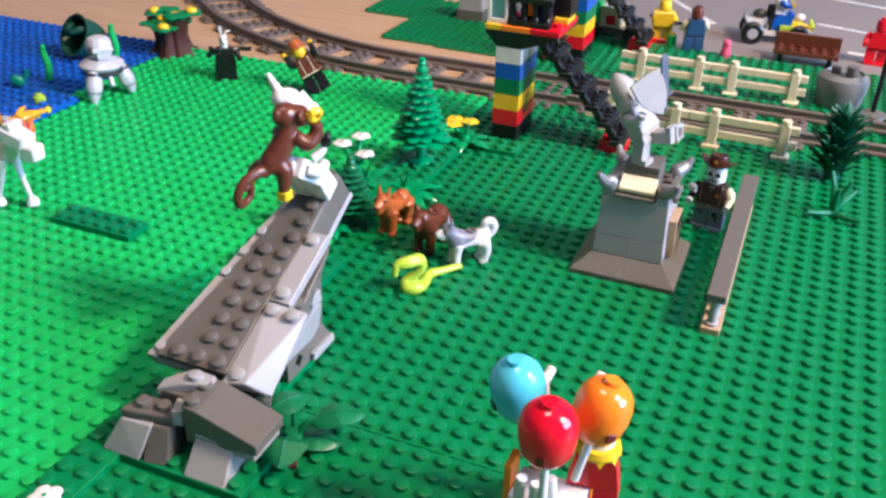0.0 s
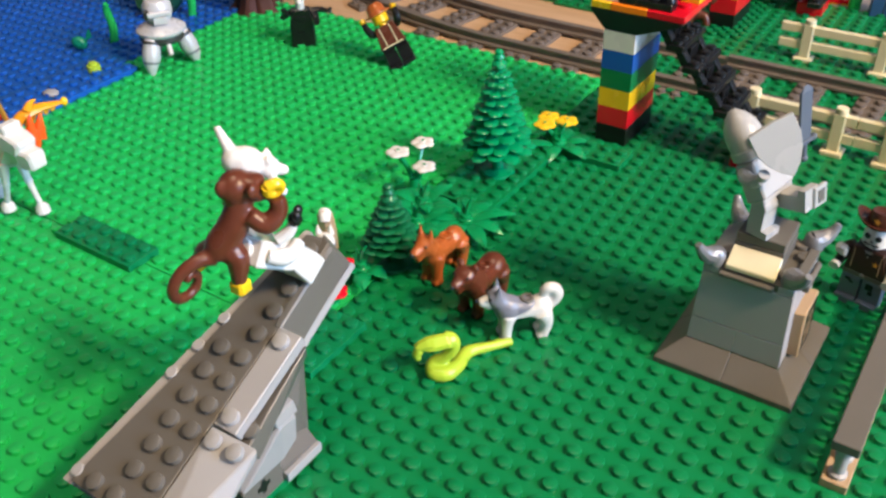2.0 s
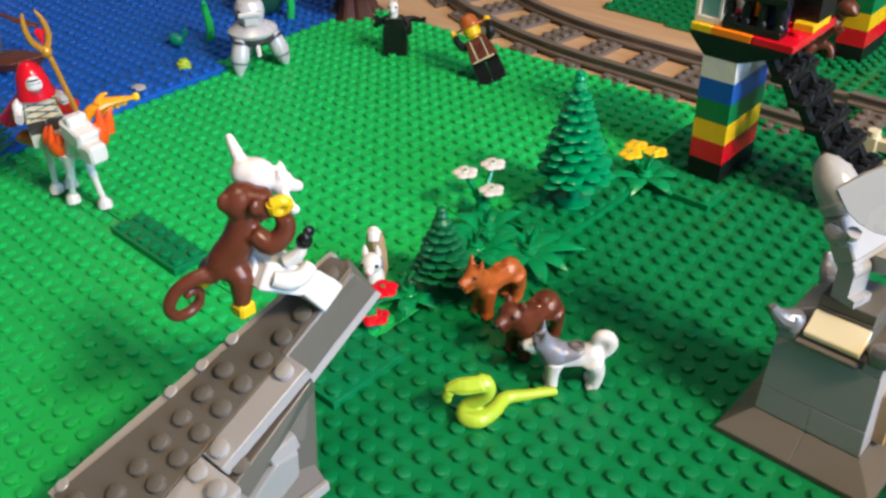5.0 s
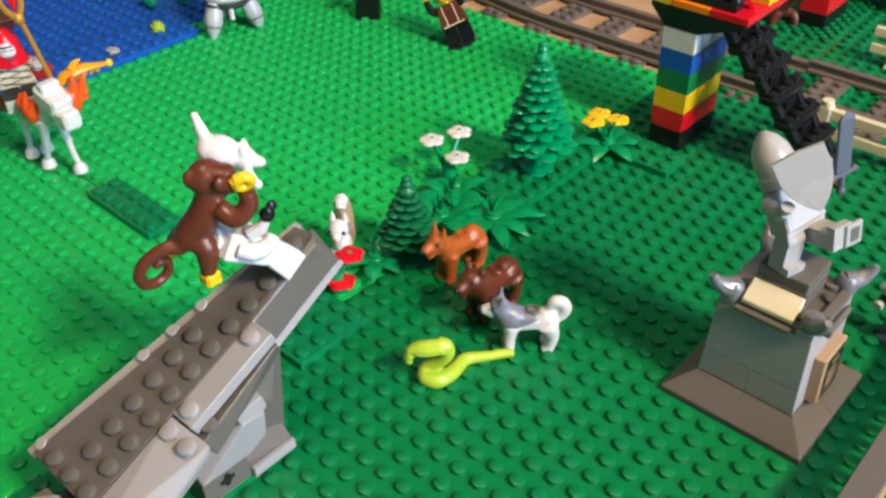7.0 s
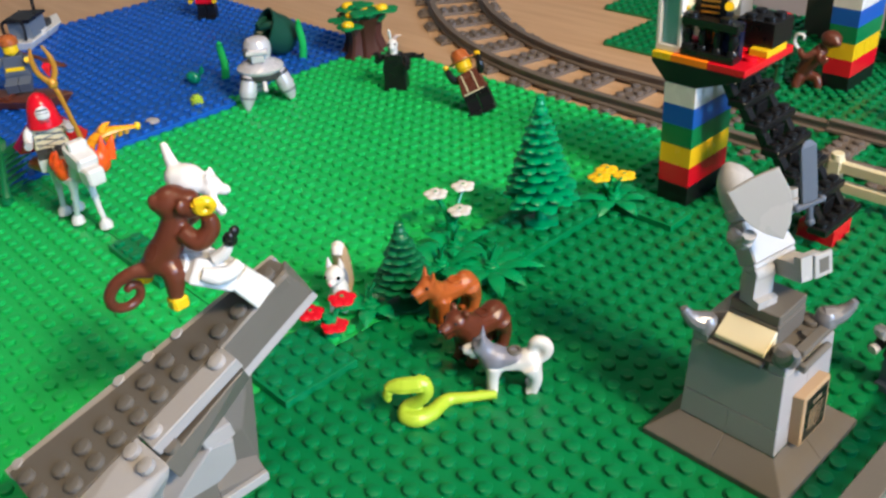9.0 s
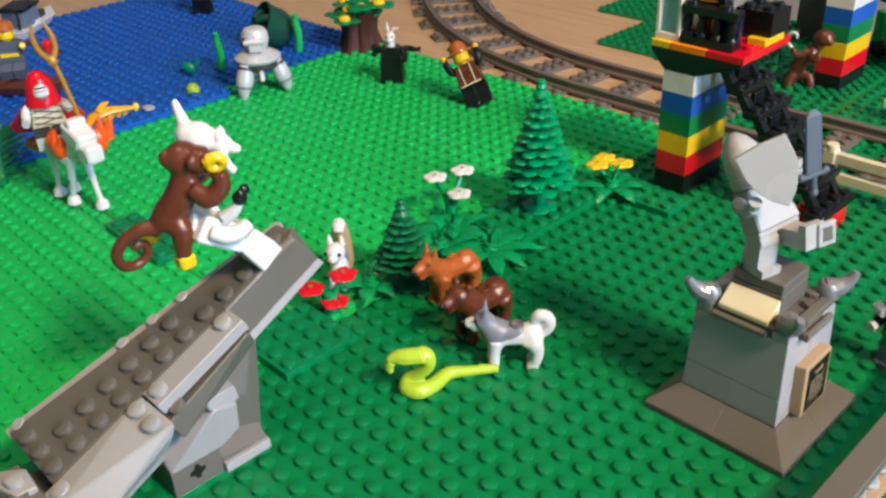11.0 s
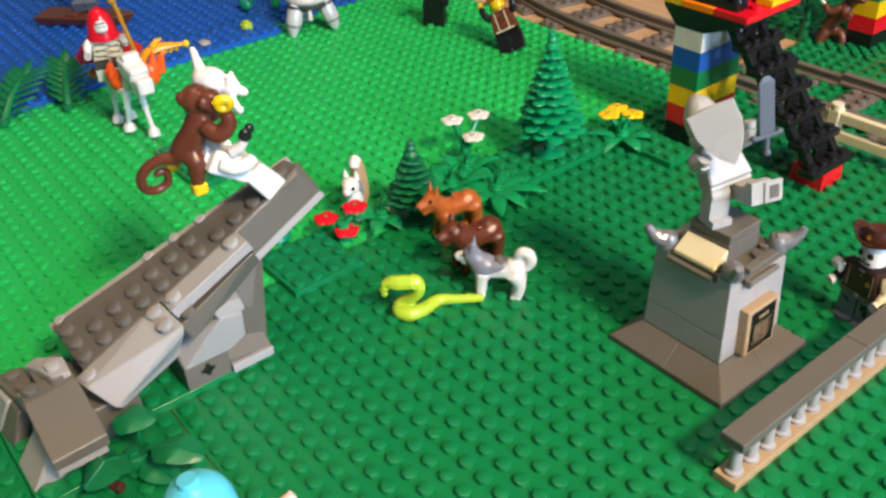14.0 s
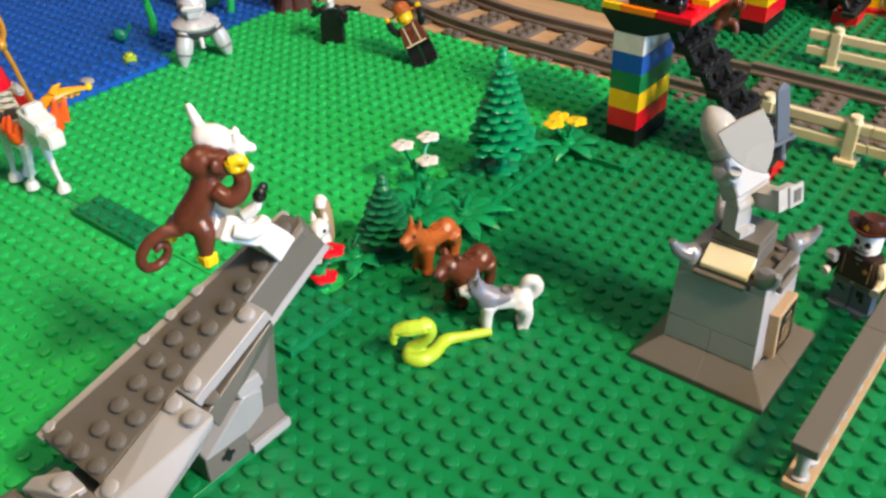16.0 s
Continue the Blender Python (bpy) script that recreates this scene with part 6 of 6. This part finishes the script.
solid("toy_figure", minifig(RED, RED, None, RED, CREAM, hat=clown_ruff), "toy figure in red with a yellow collar holding balloons", "toy figure", (9.65, -10.75, 1.7), rz=10)
cart = thing("toy_cart", "white and grey toy cart under the balloons", "toy cart", (7.2, -11.9, 0))
part("body", Shape().box((-0.2, -0.8, 0.4), (2.4, 0.9, 3.2), WHITE), cart, "white cart body")
part("side_block", Shape().box((-0.5, -0.5, 0.4), (-0.22, 0.5, 4.3), ORANGE), cart, "orange block")
part("base", Shape().box((-1.1, -0.9, 0), (3.2, 2.2, 0.4), DKGREY), cart)
part("step", Shape().box((1.7, -0.4, 0.4), (3.1, 2.1, 1.4), DKGREY), cart)
for x, y, q in ((0.1, -0.9, 0.2), (0.75, -1.0, 0.1), (1.3, -0.95, -0.3), (1.65, -0.5, -0.4)):
    part("handle", Shape().cyl((x, y, 1.0), (x + q, y - 0.1, 4.5), 0.2, WHITE), cart, "thick white stick")
def toy_bone(x, y, z, rz, label):
    s = Shape().ball((0.15, 0, 0.1), (0.24, 0.22, 0.22), SKIN).ball((-0.15, 0, 0.1), (0.24, 0.22, 0.22), SKIN)
    s.cyl((0, 0, 0.1), (0, 0, 1.3), 0.15, SKIN).ball((-0.22, 0, 1.42), (0.28, 0.22, 0.24), SKIN)
    s.tube([(0, 0, 1.28), (0.26, 0, 1.4), (0.5, 0, 1.52)], [0.2, 0.2, 0.2], SKIN)
    melt(solid("toy_bone", s, label, "toy piece", (x, y, z), rz=rz, rx=-5), 0.05, 3)


POST = [(0, 0), (0.55, 0), (0.55, 0.4), (0.4, 0.5), (0.4, 3.9), (0.52, 4.2), (0.52, 4.75), (0.4, 4.95), (0, 5.0)]
for x, y, z in ((7.3, -9.55, 5.0), (9.08, -9.1, 5.0)):
    toy_bone(x, y, z, 78, "pale peach toy bone standing on an orange post")
    solid("toy_post", Shape().lathe(POST, ORANGE, n=20), "orange round toy post under a bone", "toy piece", (x, y, 0))


# ---- boats and far figures on the water ----
def boat(x, y, rz, mat, label):
    ob = thing("toy_boat", label, "toy boat", (x, y, 0.2), rz)
    hullv = [(-4, -1.4, 0.8), (-4, 1.4, 0.8), (2.5, -1.5, 0.8), (2.5, 1.5, 0.8), (5, 0, 1.0), (-3.6, -1, 0), (-3.6, 1, 0), (2, -1, 0), (2, 1, 0), (4, 0, 0)]
    part("hull", Shape().hull(hullv, mat, 0.05), ob)
    part("bench", Shape().box((-1, -1.2, 0.82), (0, 1.2, 1.1), mat), ob)
    return ob


boat(-55.0, 6.2, 40, BROWN, "brown toy rowing boat on the blue plate")
boat(-71.6, 14.6, 133, WHITE, "white and dark toy boat on the blue plate")
def rower_hat(s):
    s.lathe([(0.66, 4.0), (0.75, 4.1), (0.7, 4.5), (0.4, 4.75), (0, 4.8)], RUST)
    s.box((-0.7, -0.53, 2.0), (0.7, -0.47, 2.3), YELLOW, 0)


solid("toy_figure", minifig(STEEL, STEEL, STEEL, YELLOW, YELLOW, stride=(60, 60), reach=(60, 70), hat=rower_hat), "blue-grey toy rower with an orange cap in the brown boat", "toy figure", (-55.2, 6.9, 0.95), rz=60)
cab = thing("boat_cabin", "dark blue-grey cabin and mast on the white boat", "boat cabin", (-70.8, 13.7, 1.0), rz=133)
part("wall", Shape().box((-1.6, -1.1, 0), (1.4, 1.1, 1.6), SLATE), cab, "slate grey cabin wall")
part("roof", Shape().box((-1.9, -1.3, 1.6), (1.6, 1.3, 1.9), BLACK), cab, "black roof")
part("mast", Shape().cyl((1.9, 0, 0), (2.2, 0, 5), 0.16, BLACK), cab)
part("rack", Shape().tube([(-2.6, -0.9, 0.2), (-2.6, -0.9, 1.9), (-2.6, 0.9, 1.9), (-2.6, 0.9, 0.2)], 0.14, BLACK), cab, "black rack")
part("crate", Shape().box((1.7, -0.9, 0.0), (3.0, 0.9, 0.7), SOOT), cab, "charcoal crate")
part("lamp", Shape().ball((2.6, 0.3, 0.6), 0.5, YELLOW), cab, "yellow lamp")
oar = Shape().tube([(-56.5, 7.6, 3.9), (-54.3, 8.7, 3.5)], [0.15, 0.15], BROWN).tube([(-54.5, 8.6, 3.5), (-53.6, 9.0, 3.3), (-52.4, 9.7, 3.0)], [0.16, 0.5, 0.3], BROWN, flat=0.35)
solid("oar", oar, "brown toy oar held by the rower", "oar", (-54.5, 8.6, 3.5), world_plan=True)
pir = minifig(BLACK, RED, BLACK, YELLOW, BLACK)
solid("toy_figure", pir, "black and red toy figure far out on the blue plate", "toy figure", (-63.0, 28.6, 0.0), rz=40)

# ---- things beyond the railway ----
bl = thing("toy_barrel", "grey toy water tank beside the railway", "toy tank", (17.0, 45.4, 0))
part("body", Shape().lathe([(0, 0), (1.75, 0), (1.8, 0.15), (2.1, 1.6), (2.15, 2.2), (2.05, 2.6), (1.6, 2.9), (1.5, 2.7), (0, 2.6)], TANK, n=24), bl)
part("cap", Shape().cyl((0.6, 0, 2.6), (0.6, 0, 3.5), 0.5, DKGREY).cyl((-0.7, 0.4, 2.6), (-0.7, 0.4, 3.2), 0.4, SOOT), bl, "dark fittings on top")
post = thing("street_lamp", "black toy lamp post with a round foot", "toy lamp", (19.8, 43.6, 0))
part("foot", Shape().lathe([(0, 0), (1.2, 0), (1.1, 0.35), (0.3, 0.5), (0, 0.5)], DKGREY), post)
part("pole", Shape().cyl((0, 0, 0.4), (0, 0, 7), 0.2, BLACK), post)
bench = thing("toy_bench", "brown studded toy bench facing the road", "toy bench", (10.6, 55.2, 0))
part("seat", Shape().brick(0, 0, 0.9, 6, 2, 0.4, BROWN), bench)
part("backrest", Shape().box((0, 1.8, 1.3), (6, 2.2, 2.6), BROWN), bench)
for x in (0.5, 5.0):
    part("leg", Shape().box((x, 0.3, 0), (x + 0.5, 1.7, 0.9), BLACK), bench)
solid("toy_figure", minifig(DENIM, DENIM, CREAM, CREAM, BROWN), "toy figure with dark hair, cream arms and blue legs", "toy figure", (3.0, 55.3, 0), rz=200)
solid("toy_figure", minifig(RED, RED, RED, RED, RED), "all red toy figure on the road", "toy figure", (19.9, 59.2, 0))
solid("toy_child", Shape().lathe([(0, 0), (0.5, 0), (0.55, 0.2), (0.42, 0.8), (0.4, 1.0), (0, 1.0)], PINK).ball((0, 0, 1.3), 0.42, PINK), "small pink toy figure behind the fence", "toy figure", (6.3, 55.0, 0))
wreck = thing("toy_truck", "yellow, green and red toy truck at the road's edge", "toy truck", (-4.9, 56.6, 0), rz=-10)
part("chassis", Shape().box((-3, -1.2, 0.6), (3.2, 1.2, 1.2), DKGREY), wreck)
part("cab", Shape().box((-1.6, -1.3, 1.2), (0.6, 1.3, 3.2), CREAM), wreck, "cream cab")
part("panel", Shape().box((-0.9, -1.36, 1.5), (0.1, -1.3, 2.4), RED), wreck, "red panel")
part("tank", Shape().cyl((-2.2, -0.9, 1.2), (-2.2, -0.9, 3.6), 0.7, BRIGHT), wreck, "bright green drum")
for x in (-2.0, 1.8):
    part("wheel", Shape().cyl((x, -1.6, 0.8), (x, -1.1, 0.8), 0.8, BLACK, n=18, bev=0.15), wreck, "black tyre")
robo = minifig(YELLOW, YELLOW, YELLOW, DKGREY, YELLOW, reach=(80, 40))
robo.box((-1.1, -0.6, 1.7), (1.1, 0.6, 3.3), YELLOW, 0.15).box((-1.0, -0.6, 0.1), (1.0, 0.5, 0.5), RED).cyl((1.1, -0.3, 2.2), (2.6, -0.9, 2.4), 0.14, BLACK)
solid("toy_figure", robo, "bulky yellow toy figure with a black rod by the road", "toy figure", (-0.4, 56.6, 0), rz=10)
drum = Shape().cyl((0, 0, 0), (0, 0, 1.2), 0.5, BRIGHT).stud(0, 0, 1.2, YELLOW)
solid("round_brick", drum, "bright green round brick by the road", "toy piece", (0.8, 55.8, 0))
lean = Shape().tube([(-0.3, 0, 0), (0, 0, 1.2), (0.6, 0, 2.2), (1.3, 0, 3.2)], [0.4, 0.55, 0.6, 0.45], BROWN, n=12).ball((1.75, 0, 3.95), (0.75, 0.65, 0.6), BROWN)
lean.ball((2.2, -0.2, 3.8), (0.4, 0.35, 0.3), BROWN).tube([(0.9, -0.4, 2.9), (0.3, -0.8, 2.6), (-0.1, -0.7, 3.1)], [0.26, 0.26, 0.2], BROWN)
lean.tube([(0.2, 0.2, 0.9), (1.0, 0.3, 0.8), (1.3, 0.1, 0.1)], [0.45, 0.36, 0.26], BROWN).tube([(0, -0.3, 0.9), (-0.1, -0.6, 0.4), (0, -0.6, 0)], [0.4, 0.3, 0.25], BROWN)
lean.tube([(1.1, -0.3, 2.9), (1.6, -0.6, 2.4), (1.9, -0.5, 2.8)], [0.26, 0.26, 0.2], BROWN)
far_ape = thing("toy_monkey", "brown toy monkey with a white hook leaning by the far pillar", "toy animal", (-9.2, 45.9, 0))
melt(part("body", lean, far_ape), 0.09, 3)
part("hook", Shape().tube([(-0.1, -0.7, 3.0), (-0.5, -0.8, 3.5), (-0.35, -0.8, 4.1), (0.1, -0.8, 4.1), (0.15, -0.8, 3.8)], [0.13, 0.13, 0.13, 0.12, 0.07], WHITE), far_ape, "white hook")
bloom = thing("flower_stalk", "green stalk with one red ball blossom by the tracks", "toy flower", (-10.7, 45.4, 0), group="toy flowers")
part("stem", Shape().tube([(0, 0, 0), (0.1, 0, 2.5), (0, 0, 4.7)], [0.4, 0.25, 0.2], LEAF), bloom, "green plastic stem")
part("blossom", Shape().ball((0, 0, 4.9), 0.5, RED).ball((0.2, -0.3, 5.1), 0.3, RED), bloom, "red ball blossom")
for a in range(9):
    part("leaf", blade(Shape(), (0, 0, 0.5 + 0.35 * a), (1.5 * math.cos(a * 2.4), 1.5 * math.sin(a * 2.4), 1.3 + 0.35 * a), 0.4, BUSH), bloom)
solid("wall_panel", Shape().box((0, 0, 0), (3.2, 1.5, 7.0), SOOT), "dark grey upright toy wall panel behind the railway", "toy wall", (-14.5, 56.5, -0.2))
block = Shape().box((0, 0, 0), (2.6, 2.0, 3.4), GREY).box((-0.2, -0.2, 0), (2.8, 2.2, 1.2), DKGREY)
solid("grey_block", block, "grey toy block on the rear green plate", "toy brick", (-22.0, 54.8, 0.0))


def buggy():
    ob = thing("toy_buggy", "white and blue toy buggy with black tyres on the road", "toy car", (10.0, 62.6, 0), rz=10)
    part("chassis", Shape().brick(-3, -1, 0.8, 6, 2, 0.6, WHITE), ob)
    part("seat", Shape().box((-0.5, -1, 1.4), (1.5, 1, 2.6), BLUE), ob, "blue seat block")
    part("bonnet", Shape().hull([(1.5, -1, 1.4), (3.6, -1, 1.4), (1.5, 1, 1.4), (3.6, 1, 1.4), (1.5, -1, 2.4), (1.5, 1, 2.4), (3.6, 1, 1.7), (3.6, -1, 1.7)], YELLOW), ob, "yellow bonnet")
    part("roll_bar", Shape().tube([(-0.5, -0.9, 1.4), (-0.4, -0.8, 3.4), (-0.4, 0.8, 3.4), (-0.5, 0.9, 1.4)], 0.15, BLACK), ob)
    part("side_block", Shape().box((-2.8, -0.9, 1.4), (-1.2, 0.9, 2.3), WHITE).box((0.4, -1.3, 1.2), (1.9, -0.9, 2.0), LIME), ob, "white and lime blocks")
    part("headlight", Shape().cyl((3.5, -0.7, 2.0), (3.75, -0.7, 2.0), 0.4, LIME).cyl((3.5, 0.7, 2.0), (3.75, 0.7, 2.0), 0.4, LIME), ob, "yellow headlights")
    part("exhaust", Shape().tube([(-2.8, -0.8, 2.0), (-3.2, -0.9, 2.8), (-2.8, -0.9, 3.4)], 0.16, GREY), ob, "grey pipe")
    part("cargo", Shape().ball((-1.6, 0.2, 2.7), (0.7, 0.6, 0.5), SOOT).box((-0.9, 0.3, 2.3), (-0.3, 0.9, 3.6), SOOT).ball((2.4, 0.3, 2.6), (0.5, 0.5, 0.4), WHITE), ob, "dark and white clutter")
    part("steering_wheel", Shape().cyl((1.5, 0, 2.6), (1.4, 0, 2.7), 0.45, BLACK), ob)
    for x in (-2.2, 2.4):
        for y in (-1.5, 1.5):
            w = part("wheel", Shape().cyl((x, y - 0.45, 1.1), (x, y + 0.45, 1.1), 1.1, BLACK, n=20, bev=0.2), ob, "black tyre")
            part("rim", Shape().cyl((x, y - 0.47, 1.1), (x, y + 0.47, 1.1), 0.55, GREY, n=16), w, "grey rim")
    return ob


buggy()
solid("toy_figure", minifig(BLUE, WHITE, BLUE, YELLOW, YELLOW, stride=(80, 80), reach=(60, 60)), "toy driver in white and blue sitting in the buggy", "toy figure", (10.2, 62.6, 1.4), rz=100)


def teal_plant(x, y):
    ob = thing("round_plant", "teal-green round toy plant beside the ramp", "toy plant", (x, y, 0))
    part("hub", Shape().lathe([(0, 0), (0.7, 0), (0.85, 0.3), (0.6, 0.8), (0, 0.95)], TEAL), ob)
    part("stalk", Shape().tube([(0, 0, 0.6), (0.15, 0.2, 1.3), (0.5, 0.3, 1.9)], [0.22, 0.18, 0.08], TEAL), ob)
    return ob


teal_plant(-13.8, 1.4)
